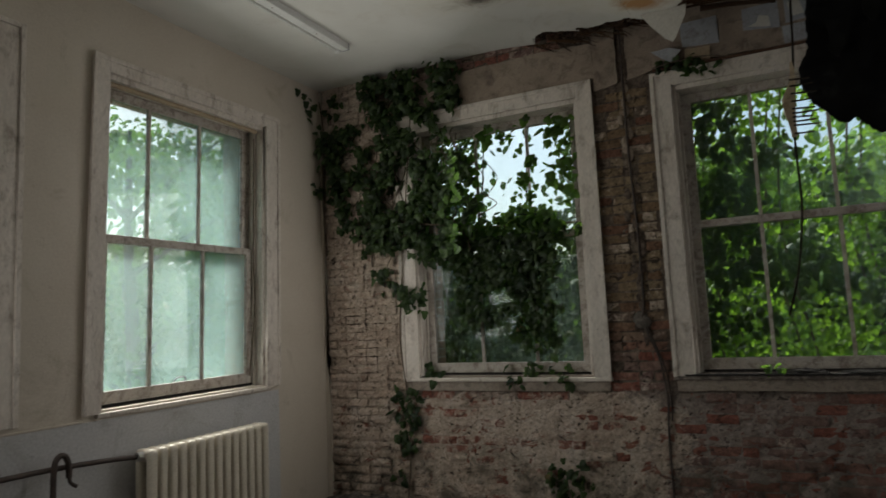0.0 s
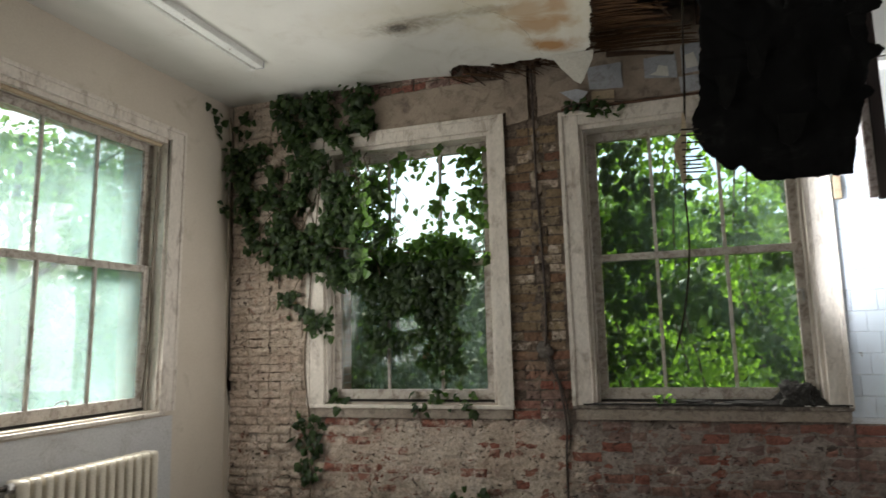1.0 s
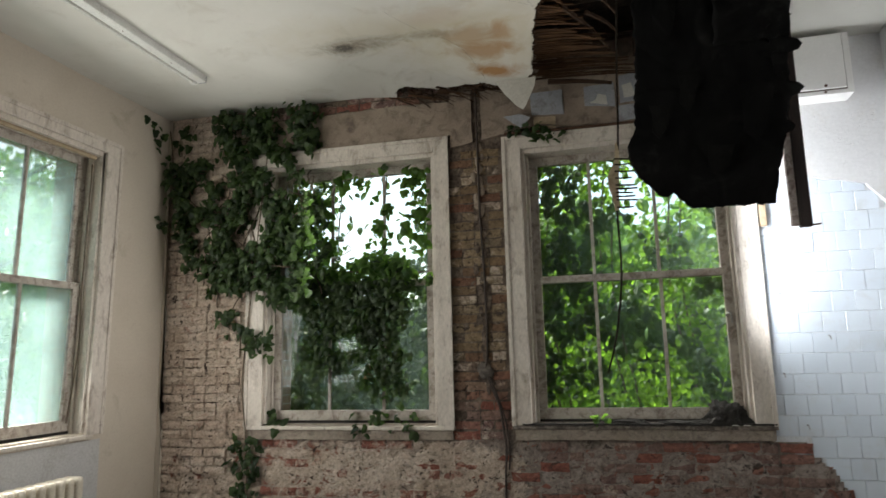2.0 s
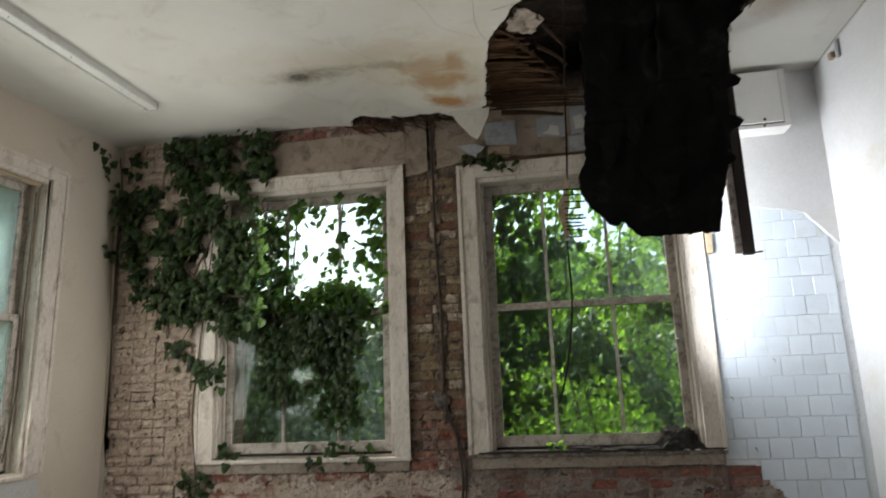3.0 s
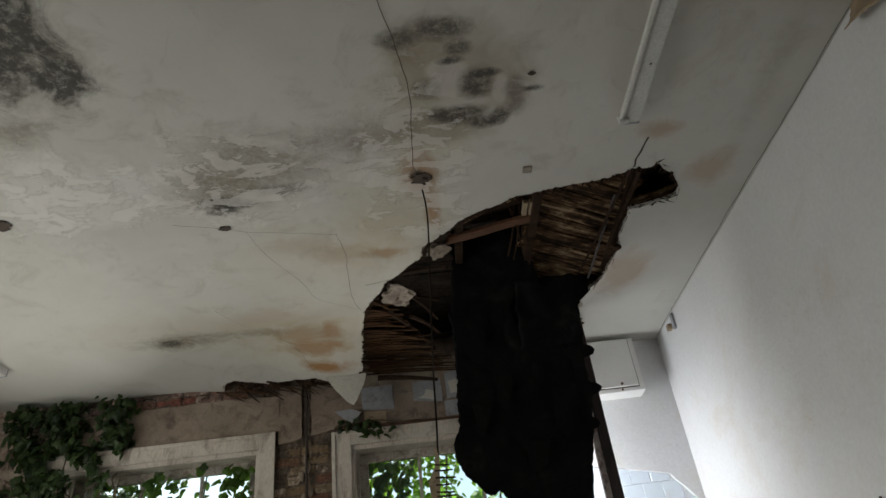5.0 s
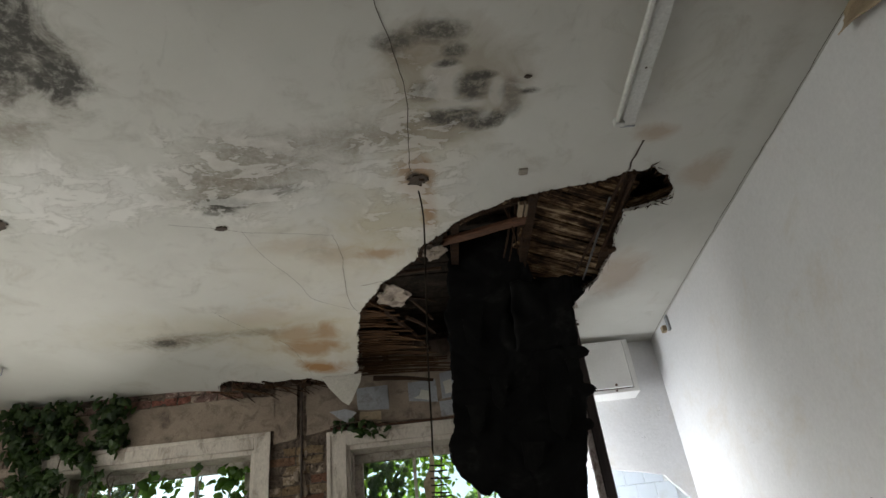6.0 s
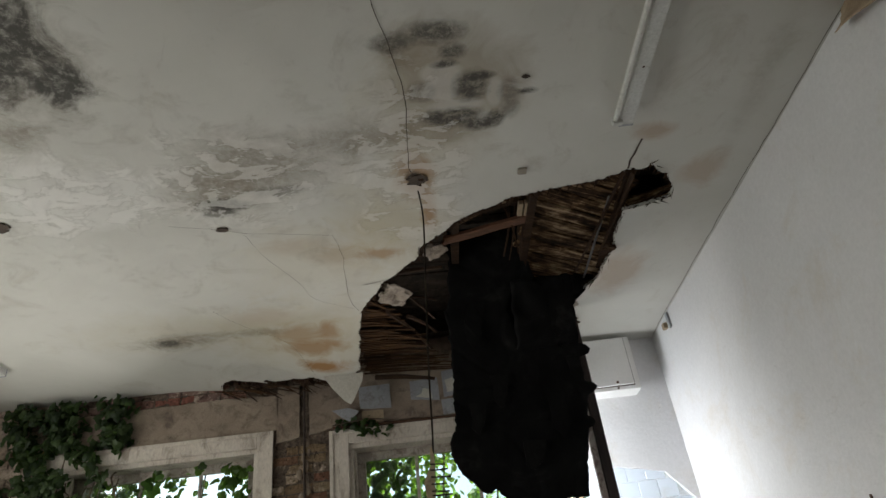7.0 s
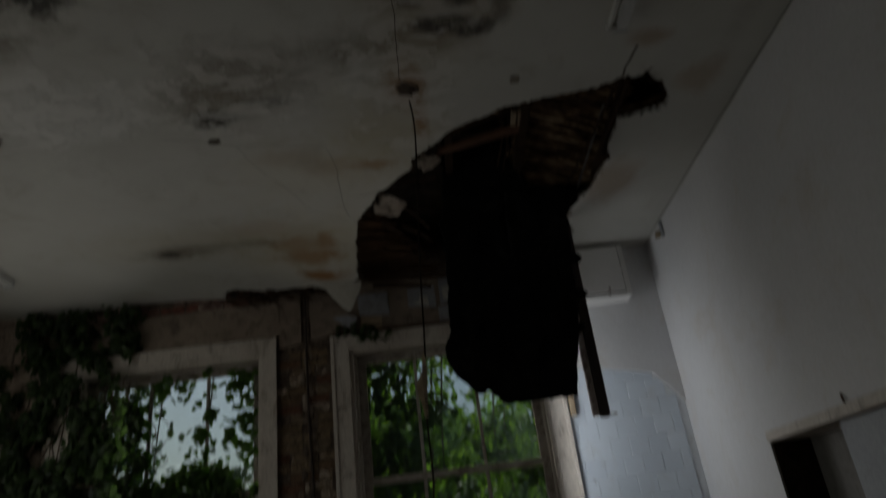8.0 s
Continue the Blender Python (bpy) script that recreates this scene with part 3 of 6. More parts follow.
ROOF = 4.75
wall_north = part("wall_north", wall_with(on_far, XL - 0.02, XR + 0.3, ROOF, [WIN_B, WIN_C], 0.03, 0.2), M_MORTAR)
tagged(wall_north, "stripped brick wall with two sash windows and peeling limewash", "wall", kind="structure")
part("outer_leaf", wall_with(on_far, XL - 0.5, XR + 0.5, ROOF, [WIN_B, WIN_C], 0.2, THICK, -0.05), M_OUTBRICK, wall_north, "red brick outer leaf")
wall_west = part("wall_west", wall_with(on_left, YB, YF + 0.03, ROOF, [WIN_A, WIN_A2], 0.0, 0.2), M_PLASTER_L)
tagged(wall_west, "beige painted plaster wall, stained towards the corner", "wall", kind="structure")
part("outer_leaf", wall_with(on_left, YB - 0.3, YF + 0.2, ROOF, [WIN_A, WIN_A2], 0.2, THICK, -0.05), M_OUTBRICK, wall_west, "red brick outer leaf")

DOOR = (3.0, 4.62, 2.2)


def right_wall():
    bm = bmesh.new()
    box(bm, (XR, YB, -0.02), (XR + 0.3, DOOR[0], ROOF))
    box(bm, (XR, DOOR[0], DOOR[2]), (XR + 0.3, DOOR[1], ROOF))
    box(bm, (XR, DOOR[1], -0.02), (XR + 0.3, YF + 0.03, ROOF))
    return bm


wall_east = part("wall_east", right_wall(), M_PLASTER_R)
tagged(wall_east, "white painted plaster wall, bright beside the window", "wall", kind="structure")
wall_south = part("wall_south", boxed((XL - 0.4, YB - 0.3, -0.02), (XR + 0.3, YB, ROOF)), M_PLASTER_B)
tagged(wall_south, "plain painted plaster wall behind the room", "wall", kind="structure")
floor = part("floor", boxed((XL - 0.3, YB - 0.2, -0.3), (XR + 0.6, YF + 0.2, 0.0)), M_FLOOR)
tagged(floor, "dark dirty floor strewn with plaster dust", "floor", kind="structure")


def left_dado():
    """The grey band below the sills, with a shallow ledge at its top."""
    bm = span(on_left, YB, 5.2, 0.0, 1.20, -0.004, 0.0)
    return bm


dado = part("trim", left_dado(), M_DADO)
tagged(dado, "grey painted dado band below the window sills", "dado", kind="structure")
ledge = part("trim", span(on_left, YB, 3.38, 1.20, 1.215, -0.012, 0.0, 0.003), M_PLASTER_L)
tagged(ledge, "thin painted ledge at dado height", "trim", kind="structure")

# ---- ceiling with its hole ----
HOLE = roughened([(-0.42, 5.78), (-0.30, 5.70), (0.0, 5.80), (0.30, 5.62), (0.38, 5.56), (0.60, 5.60), (0.80, 5.48), (0.84, 5.1), (0.89, 4.83), (1.0, 4.62), (1.11, 4.41), (1.19, 4.31), (1.33, 4.16), (1.39, 3.97),
                  (1.52, 3.87), (1.57, 3.78), (1.74, 3.67), (1.91, 3.58), (2.07, 3.55), (2.23, 3.53), (2.52, 3.48), (2.60, 3.44), (2.67, 3.45), (2.71, 3.41), (2.80, 3.50), (2.89, 3.62), (2.90, 3.75), (2.79, 3.79),
                  (2.64, 3.83), (2.62, 4.01), (2.65, 4.36), (2.59, 4.65), (2.46, 4.88), (2.42, 5.05), (2.46, 5.38), (2.50, 5.73), (2.50, 5.99), (-0.42, 5.99)], 0.03, 0.024)


def sag(x, y):
    """How far the ceiling hangs below its level."""
    d = 0.20 * math.exp(-((x - 0.66) / 0.5) ** 2 - ((y - 5.62) / 0.42) ** 2)
    d += 0.05 * math.exp(-((x + 0.2) / 0.4) ** 2 - ((y - 5.9) / 0.3) ** 2)
    d += 0.015 * noise.noise((x * 0.7, y * 0.7, 3.0)) + 0.004 * noise.noise((x * 4, y * 4, 9.0))
    d += 0.025 * math.exp(-((x - 2.5) / 0.3) ** 2 - ((y - 4.9) / 0.4) ** 2)
    for cx, cy, r in ((0.35, 3.2, 0.3), (-0.45, 3.2, 0.35), (0.8, 3.1, 0.25), (1.6, 2.6, 0.3)):
        f = math.exp(-((x - cx) ** 2 + (y - cy) ** 2) / (r * r))
        d += f * 0.012 * max(0.0, noise.noise((x * 11, y * 11, 5.0)))
    return d


def ceiling_mesh():
    xs, ys = np.arange(XL, XR + 0.02, 0.034), np.arange(YB, YF + 0.02, 0.034)
    xs[-1], ys[-1] = XR, YF
    x0, x1 = -0.6, 3.1
    verts, index, faces = [], {}, []

    def vert(i, j):
        if (i, j) not in index:
            x, y = float(xs[i]), float(ys[j])
            if x0 < x < x1 and 3.2 < y < 5.895:
                d, px, py = nearest(x, y, HOLE)
                if d < 0.026:
                    x, y = px, min(py, YF)
            index[i, j] = len(verts)
            verts.append((x, y, H - sag(x, y)))
        return index[i, j]
    for i in range(len(xs) - 1):
        for j in range(len(ys) - 1):
            cx, cy = (xs[i] + xs[i + 1]) / 2, (ys[j] + ys[j + 1]) / 2
            if x0 < cx < x1 and cy > 3.2 and inside(cx, cy, HOLE):
                continue
            faces.append((vert(i, j), vert(i + 1, j), vert(i + 1, j + 1), vert(i, j + 1)))
    n = len(verts)
    count = {}
    for f in faces:
        for a, b in zip(f, f[1:] + f[:1]):
            count[a, b] = 1
    rim = [(a, b) for a, b in count if (b, a) not in count]
    verts += [(x, y, z + 0.022 + 0.008 * noise.noise((x * 20, y * 20, 0))) for x, y, z in verts]
    faces = [f[::-1] for f in faces] + [tuple(k + n for k in f) for f in faces] + [(a, b, b + n, a + n) for a, b in rim]
    return verts, faces


verts, faces = ceiling_mesh()
me = bpy.data.meshes.new("ceiling")
me.from_pydata(verts, [], faces)
me.shade_smooth()
me.set_sharp_from_angle(angle=radians(50))
me.materials.append(M_CEIL)
me.materials.append(M_GAPDARK)
cracks = bmesh.new()
cracks.from_mesh(me)


def crack(points, width, seed):
    """A crack: a thin ribbon below the ceiling with the groove's shade as its colour."""
    pts = smooth_path([(x, y, 0) for x, y in points], 8)
    prev = None
    for i, p in enumerate(pts):
        w = noise.noise_vector((p.x * 14 + seed, p.y * 14, seed))
        x, y = p.x + w[0] * 0.008, p.y + w[1] * 0.008
        d = (pts[min(i + 1, len(pts) - 1)] - pts[max(i - 1, 0)]).normalized()
        s = Vector((-d.y, d.x, 0)) * width * (0.6 + 0.5 * abs(w[2]))
        z = H - sag(x, y) - 0.003
        row = [cracks.verts.new((x + s.x, y + s.y, z)), cracks.verts.new((x - s.x, y - s.y, z))]
        if prev:
            f = cracks.faces.new((prev[0], row[0], row[1], prev[1]))
            f.material_index = 1
        prev = row


crack([(1.27, 2.0), (1.27, 2.18), (1.32, 2.41), (1.37, 2.74), (1.35, 3.19), (1.39, 3.3)], 0.0028, 1)
crack([(-0.01, 3.52), (0.24, 3.60), (0.36, 3.65), (0.6, 3.71), (0.86, 3.77)], 0.0016, 2)
crack([(0.86, 3.77), (0.88, 4.0), (0.86, 4.2), (0.84, 4.59), (0.88, 4.78)], 0.0016, 3)
crack([(2.60, 3.18), (2.58, 3.3), (2.57, 3.43)], 0.008, 4)
crack([(0.36, 3.65), (0.42, 3.95), (0.55, 4.3), (0.62, 4.55), (0.86, 4.75)], 0.0012, 5)
crack([(0.95, 4.42), (1.05, 4.40), (1.14, 4.37)], 0.003, 6)
crack([(-0.1, 4.55), (0.05, 4.85), (0.3, 5.15), (0.42, 5.5)], 0.0012, 7)
crack([(3.305, 2.2), (3.305, 3.0), (3.30, 3.8), (3.30, 4.6), (3.305, 5.8)], 0.003, 8)
cracks.to_mesh(me)
cracks.free()
ceiling = tagged(new("ceiling", me), "yellowed ceiling with water stains, mould and a collapsed hole", "ceiling", kind="structure")
# Lid over the room; its near-black colour carries the hole's shade.
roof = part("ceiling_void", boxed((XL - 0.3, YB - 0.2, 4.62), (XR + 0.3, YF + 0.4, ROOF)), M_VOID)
tagged(roof, "near-black roof boarding above the ceiling, shade in its colour", "roof", kind="structure")


def spot_plate(x, y, r, seed):
    """A dark ragged plate under the plaster, painted for a small hole's shade."""
    poly = [(x + r * (1 + 0.9 * noise.noise((math.cos(a) * 2.5, math.sin(a) * 2.5, seed))) * math.cos(a), y + r * 0.8 * (1 + 0.9 * noise.noise((math.cos(a) * 2.5, math.sin(a) * 2.5, seed + 9))) * math.sin(a)) for a in (k * 2 * math.pi / 26 for k in range(26))]
    return flat_piece(poly, 0.012, lambda u, v, w: Vector((u, v, H - sag(u, v) - 0.008 + w)))


for x, y, r, s in ((0.26, 3.60, 0.028, 1), (-0.86, 3.36, 0.05, 2), (1.385, 3.32, 0.055, 3), (1.93, 2.66, 0.012, 6)):
    tagged(part("ceiling_hole", spot_plate(x, y, r, s), M_GAPDARK), "small dark plate under the ceiling, standing in for a hole", "hole", "holes in the ceiling", "structure")
tagged(part("ceiling_rose", boxed((1.94, 3.315, H - 0.014), (1.99, 3.365, H + 0.004), 0.005, 2), M_PLASTERBIT), "small grey square cover on the ceiling", "cover plate", kind="structure")

# ---- hole: joists, boards, laths ----
joist_mesh = boxed((-0.025, 3.0, 0), (0.025, 6.05, 0.17), 0.004)
joist_data = finish(joist_mesh, "joist", M_WOOD)
for i, x in enumerate((0.62, 1.02, 1.62, 2.085, 2.66)):
    j = new("joist", joist_data)
    j.matrix_world = pose(x, 0, 4.105 if i == 3 else 4.13 + 0.01 * (i % 2), 0, 1.5 * (-1) ** i, 0.3)
    tagged(j, "dark rotten ceiling joist inside the hole", "joist", "joists in the hole")
deck = thing("roof_deck", "rotting roof planks seen through the ceiling hole, shade in their colour", "roof boards", kind="structure")
y = 3.2
k = 0
while y < 5.85:
    w = 0.115 + 0.03 * random.random()
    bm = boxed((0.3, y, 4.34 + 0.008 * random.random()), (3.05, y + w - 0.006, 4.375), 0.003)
    # Planks are near-black, with the shade of the hole in their colour.
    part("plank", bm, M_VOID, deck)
    y += w
lath_set = thing("lath_layer", "split brown plaster laths hanging below the joists", "laths", kind="structure")
for i in range(44):
    y = 4.66 + i * 0.0265
    if random.random() < 0.04:
        continue
    a = 0.80 + max(0, (4.85 - y)) * 0.5 + random.uniform(-0.04, 0.05)
    b = 0.98 + 0.52 * max(0, y - 4.75) + random.uniform(-0.05, 0.12)
    drop = 0.10 * max(0, (y - 4.7)) ** 1.2
    tip, skew = random.uniform(0.0, 0.07), random.uniform(-0.03, 0.03)
    bm = bmesh.new()
    rows = []
    for t in (0, 0.4, 0.75, 1):
        w = 0.0135 if t < 1 else random.uniform(0.003, 0.012)
        x, yy, z = a + (b - a) * t, y + skew * t, 4.11 - drop - tip * t * t
        rows.append([bm.verts.new((x + random.uniform(-0.01, 0.01), yy + dy * w, z + dz)) for dy, dz in ((-1, 0), (1, 0.002), (1, 0.008), (-1, 0.006))])
    for u, v in zip(rows, rows[1:]):
        for q in range(4):
            bm.faces.new((u[q], u[(q + 1) % 4], v[(q + 1) % 4], v[q]))
    bm.faces.new(rows[0])
    bm.faces.new(rows[-1])
    part("lath", bm, M_LATH, lath_set)


def rotten_board(a, b, width, z0, z1, seed):
    """A rotten board between two points of the plan, its edges eaten away, its ends split."""
    r = random.Random(seed)
    p, q = Vector((a[0], a[1], z0)), Vector((b[0], b[1], z1))
    d = (q - p).normalized()
    side = Vector((-d.y, d.x, 0)).normalized()
    bm = bmesh.new()
    rows = []
    steps = 9
    for k in range(steps + 1):
        t = k / steps
        c = p.lerp(q, t)
        l = width / 2 * (1 + r.uniform(-0.10, 0.04))
        h = width / 2 * (1 + r.uniform(-0.10, 0.04))
        jag = r.uniform(-0.03, 0.03) if k in (0, steps) else 0
        cup = 0.006 * noise.noise((c.x * 5, c.y * 5, seed))
        rows.append([bm.verts.new(c + side * o + d * (jag * (1 if o > 0 else -0.6)) + Vector((0, 0, dz + cup))) for o, dz in ((-l, 0.004), (-l * 0.4, 0), (h * 0.4, 0.002), (h, 0.005), (h, 0.026), (-l, 0.026))])
    for u, v in zip(rows, rows[1:]):
        for m in range(6):
            bm.faces.new((u[m], u[(m + 1) % 6], v[(m + 1) % 6], v[m]))
    bm.faces.new(rows[0])
    bm.faces.new(rows[-1])
    return bm


sheathing = thing("roof_sheathing", "rotten pale-grained roof boards sagging into the ceiling hole", "roof boards", kind="structure")
run = Vector((math.cos(radians(29)), math.sin(radians(29))))
across = Vector((-run.y, run.x))
for k in range(10):
    w = 0.118
    o = -0.40 + 0.124 * k
    c = Vector((2.16, 3.91)) + across * o
    t0, t1 = (2.03 - c.x) / run.x, (2.70 - c.x) / run.x
    if k > 7:
        t1 -= 0.12 * (k - 7)
    part("plank", rotten_board(c + run * t0, c + run * t1, w, 4.185 - 0.004 * k, 4.165 - 0.006 * k, 60 + k), M_PLANK, sheathing)
part("plank", rotten_board((1.42, 3.99), (2.04, 3.60), 0.15, 4.155, 4.165, 71), M_PLANKEDGE, sheathing)
part("plank", rotten_board((2.62, 3.55), (3.0, 3.50), 0.14, 4.20, 4.20, 72), M_PLANKEDGE, sheathing)
part("plank", rotten_board((2.64, 3.90), (2.98, 3.79), 0.11, 4.135, 4.14, 73), M_PLANKEDGE, sheathing)
part("noggin", rotten_board((1.52, 4.06), (2.06, 3.90), 0.075, 4.115, 4.12, 74), M_NOGGIN, sheathing, "red-brown timber noggin")
for x in (1.985, 2.025):
    part("packing", boxed((x, 3.73, 4.12), (x + 0.030, 3.86, 4.15), 0.003), M_BOARD, sheathing, "pale orange packing strip")
part("strap", boxed((2.527, 3.72, 4.105), (2.541, 4.72, 4.115), 0.002), M_STRAP, sheathing, "grey iron strap")
for a, b, r in (((1.12, 4.5, 4.12), (1.42, 4.95, 4.03), 0.014), ((1.06, 4.84, 4.09), (1.38, 5.52, 4.05), 0.02), ((1.22, 5.0, 4.10), (1.43, 5.3, 4.08), 0.017), ((1.2, 4.75, 4.14), (1.45, 4.8, 4.1), 0.012), ((2.58, 3.45, 4.11), (2.42, 4.5, 4.04), 0.012), ((2.63, 3.5, 4.1), (2.56, 4.3, 4.05), 0.015),
                ((1.95, 3.85, 4.2), (1.9, 4.15, 4.02), 0.010), ((1.9, 3.8, 4.2), (1.99, 4.1, 4.0), 0.008), ((1.98, 3.8, 4.2), (1.94, 4.2, 4.02), 0.008), ((1.6, 3.85, 4.16), (2.0, 3.75, 4.17), 0.03), ((1.15, 4.35, 4.10), (1.5, 4.3, 4.08), 0.02), ((0.9, 5.55, 3.86), (1.38, 5.62, 3.82), 0.022)):
    m = smooth_path([a, [(s + t) / 2 + 0.015 for s, t in zip(a, b)], b], 3)
    tagged(part("splinter", tube(m, r, 5, 0.6), M_WOOD), "broken dark wood splinter hanging in the hole", "splinter", "splinters in the hole")


def fringe():
    """Torn lath ends and plaster fibres round the hole's rim."""
    r = random.Random(4)
    bm = bmesh.new()
    m = len(HOLE)
    for k in range(m):
        x0, y0 = HOLE[k]
        if y0 > 5.86:
            continue
        x1, y1 = HOLE[(k + 1) % m]
        d = Vector((x1 - x0, y1 - y0, 0))
        if d.length < 1e-4:
            continue
        d.normalize()
        side = Vector((-d.y, d.x, 0))
        if not inside(x0 + side.x * 0.03, y0 + side.y * 0.03, HOLE):
            side = -side
        for _ in range(4):
            base = Vector((x0, y0, H - sag(x0, y0) + r.uniform(0.0, 0.025))) + d * r.uniform(0, 0.03) - side * 0.01
            tip = base + side * 0.06 * r.random() ** 2 + side * 0.008 + d * r.uniform(-0.06, 0.06) + Vector((0, 0, r.uniform(-0.05, 0.02)))
            w = d * r.uniform(0.003, 0.011)
            up = Vector((0, 0, r.uniform(0.003, 0.010)))
            v = [bm.verts.new(p) for p in (base - w, base + w, tip, base - w + up, base + w + up)]
            for f in ((0, 1, 2), (4, 3, 2), (0, 2, 3), (1, 4, 2), (0, 3, 4, 1)):
                bm.faces.new([v[q] for q in f])
    return bm


tagged(part("rim_slivers", fringe(), M_WOOD), "torn lath ends bristling round the ceiling hole", "splinters", kind="stuff")


def rag(x, y, z, r, seed, mat, label, name, cat):
    """A lump of torn plaster."""
    bm = bmesh.new()
    bmesh.ops.create_icosphere(bm, subdivisions=4, radius=r)
    for v in bm.verts:
        w = 1.2 * noise.noise(v.co * (3.2 / r * 0.5) + Vector((seed, 0, 0)))
        f = noise.noise(v.co * (1.6 / r) + Vector((0, seed, 0)))
        g = abs(noise.noise(v.co * (4.5 / r) + Vector((0, 0, seed))))
        v.co = Vector((v.co.x * 1.3, v.co.y * 1.5, v.co.z * 0.45)) * (1 + 0.75 * w + 0.45 * f - 0.5 * g) + Vector((x, y, z))
    return tagged(part(name, bm, mat), label, cat)


rag(1.39, 3.33, 4.075, 0.032, 21, M_WOOD, "rotten brown plug hanging in a ceiling hole", "debris_lump", "debris")
rag(1.15, 4.62, 4.08, 0.09, 3, M_SILLBED, "torn lump of pale plaster at the hole's rim", "plaster_lump", "plaster")
rag(1.455, 4.10, 4.08, 0.05, 7, M_SILLBED, "torn lump of pale plaster at the hole's rim", "plaster_lump", "plaster")
for x, y, z, r, s in ((2.46, 5.0, 4.04, 0.04, 4), (2.50, 5.3, 4.05, 0.05, 9), (2.62, 4.25, 4.06, 0.035, 12), (0.3, 5.72, 3.98, 0.06, 14), (0.02, 5.8, 4.02, 0.06, 15), (-0.25, 5.82, 4.02, 0.04, 16)):
    rag(x, y, z, r, s, M_WOOD if s > 4 else M_PLASTERBIT, "crumbling debris hanging from the broken ceiling edge", "debris_lump", "debris")
for i in range(26):
    x = -0.38 + 0.036 * i
    tagged(part("splinter", tube([(x - random.uniform(0.03, 0.16), 5.76 + 0.1 * random.random(), 4.02 - 0.03 * random.random()), (x + random.uniform(0.02, 0.14), 5.84, 3.99 - 0.12 * random.random())], random.uniform(0.004, 0.012), 4, 0.4), M_WOOD if i % 3 else M_LATH), "broken lath end along the wall head", "splinter", "splinters in the hole")


def paper_flap():
    """A triangle of lining board that hangs from the ceiling's broken edge."""
    tri = [(0.49, 0.01), (0.81, 0.01), (0.80, -0.06), (0.725, -0.205), (0.70, -0.235), (0.65, -0.20), (0.56, -0.10)]
    return flat_piece(tri, 0.006, lambda u, v, w: Vector((u, 5.50 + w - 0.1 * v, 3.885 + v + 0.015 * noise.noise((u * 5, v * 5, 0)))))


tagged(part("lining_flap", paper_flap(), M_WHITEPATCH), "pale triangle of lining board hanging from the broken ceiling", "ceiling flap")


def peeled_paper():
    bm = bmesh.new()
    grid = []
    for j in range(9):
        row = []
        for i in range(13):
            u, v = i / 12, j / 8
            y = 2.44 - 0.6 * u
            z = 4.06 - 0.16 * v * (1 - 0.25 * math.cos(u * 5)) - 0.10 * u * v
            row.append(bm.verts.new((XR - 0.012 - 0.07 * v * v - 0.01 * noise.noise((u * 4, v * 4, 0)), y + 0.02 * v, z)))
        grid.append(row)
    for a, b in zip(grid, grid[1:]):
        for i in range(12):
            bm.faces.new((a[i], a[i + 1], b[i + 1], b[i]))
    return bm


def felt_sheet():
    """Roofing felt that slid through the hole: a wrinkled sheet with torn edges and tabs."""
    bm = bmesh.new()
    nu, nv = 56, 120
    left = [(4.32, 1.56), (4.07, 1.54), (3.84, 1.50), (3.51, 1.50), (3.17, 1.475), (3.10, 1.43), (2.98, 1.44), (2.88, 1.50), (2.80, 1.58)]
    right = [(4.32, 2.66), (4.10, 2.60), (3.97, 2.46), (3.84, 2.36), (3.52, 2.38), (3.29, 2.40), (3.06, 2.37), (2.88, 2.33), (2.66, 2.30)]
    ys = [(4.4, 4.20), (4.32, 4.22), (4.07, 4.40), (3.84, 4.55), (3.51, 4.75), (3.17, 4.90), (2.88, 5.0), (2.6, 5.05)]

    def at(table, z):
        return float(np.interp(-z, [-a for a, b in table], [b for a, b in table]))
    grid = []
    for j in range(nv + 1):
        row = []
        for i in range(nu + 1):
            u, v = i / nu, j / nv
            foot = 2.80 - 0.13 * min(1, u / 0.35) ** 0.6 + 0.06 * max(0, 0.10 - abs(u - 0.16)) / 0.10
            foot += 0.014 * noise.noise((u * 14, 0, 0)) + 0.009 * noise.noise((u * 41, 0, 0))
            z = 4.32 + (foot - 4.32) * v
            l, r = at(left, z), at(right, z)
            r += 0.012 * noise.noise((z * 9, 1, 0)) + 0.010 * noise.noise((z * 37, 1, 0))
            l += 0.022 * noise.noise((z * 10, 5, 0)) + 0.018 * noise.noise((z * 33, 5, 0))
            for zt, out, h in ((3.56, 0.085, 0.035), (3.33, 0.075, 0.032), (3.12, 0.05, 0.035)):
                if abs(z - zt) < h:
                    r += out * (1 - 0.4 * abs(z - zt) / h)
            x = l + (r - l) * u
            y = at(ys, z) + 0.025 * noise.noise((x * 1.6, z * 1.2, 0)) + 0.006 * noise.noise((x * 9, z * 6, 2)) + 0.03 * (u - 0.5) ** 2
            y += 0.34 * max(0.0, min(1.0, (u - 0.48) / 0.10)) * max(0.0, min(1.0, (z - 3.72) / 0.3))
            crease = abs(noise.noise((x * 3 + z * 1.2, z * 2.2, 8)))
            y += 0.008 * max(0, 0.05 - crease) / 0.05 + (0.012 if noise.noise((x * 2.1, z * 2.7, 21)) > 0.12 else 0.0)
            row.append(bm.verts.new((x, y, z)))
        grid.append(row)
    for a, b in zip(grid, grid[1:]):
        for i in range(nu):
            bm.faces.new((a[i], a[i + 1], b[i + 1], b[i]))
    return bm


def thickened(bm, t):
    bmesh.ops.recalc_face_normals(bm, faces=bm.faces[:])
    bmesh.ops.solidify(bm, geom=bm.faces[:], thickness=t)
    return bm


felt = part("roofing_felt", thickened(felt_sheet(), 0.004), M_FELT, smooth=True)
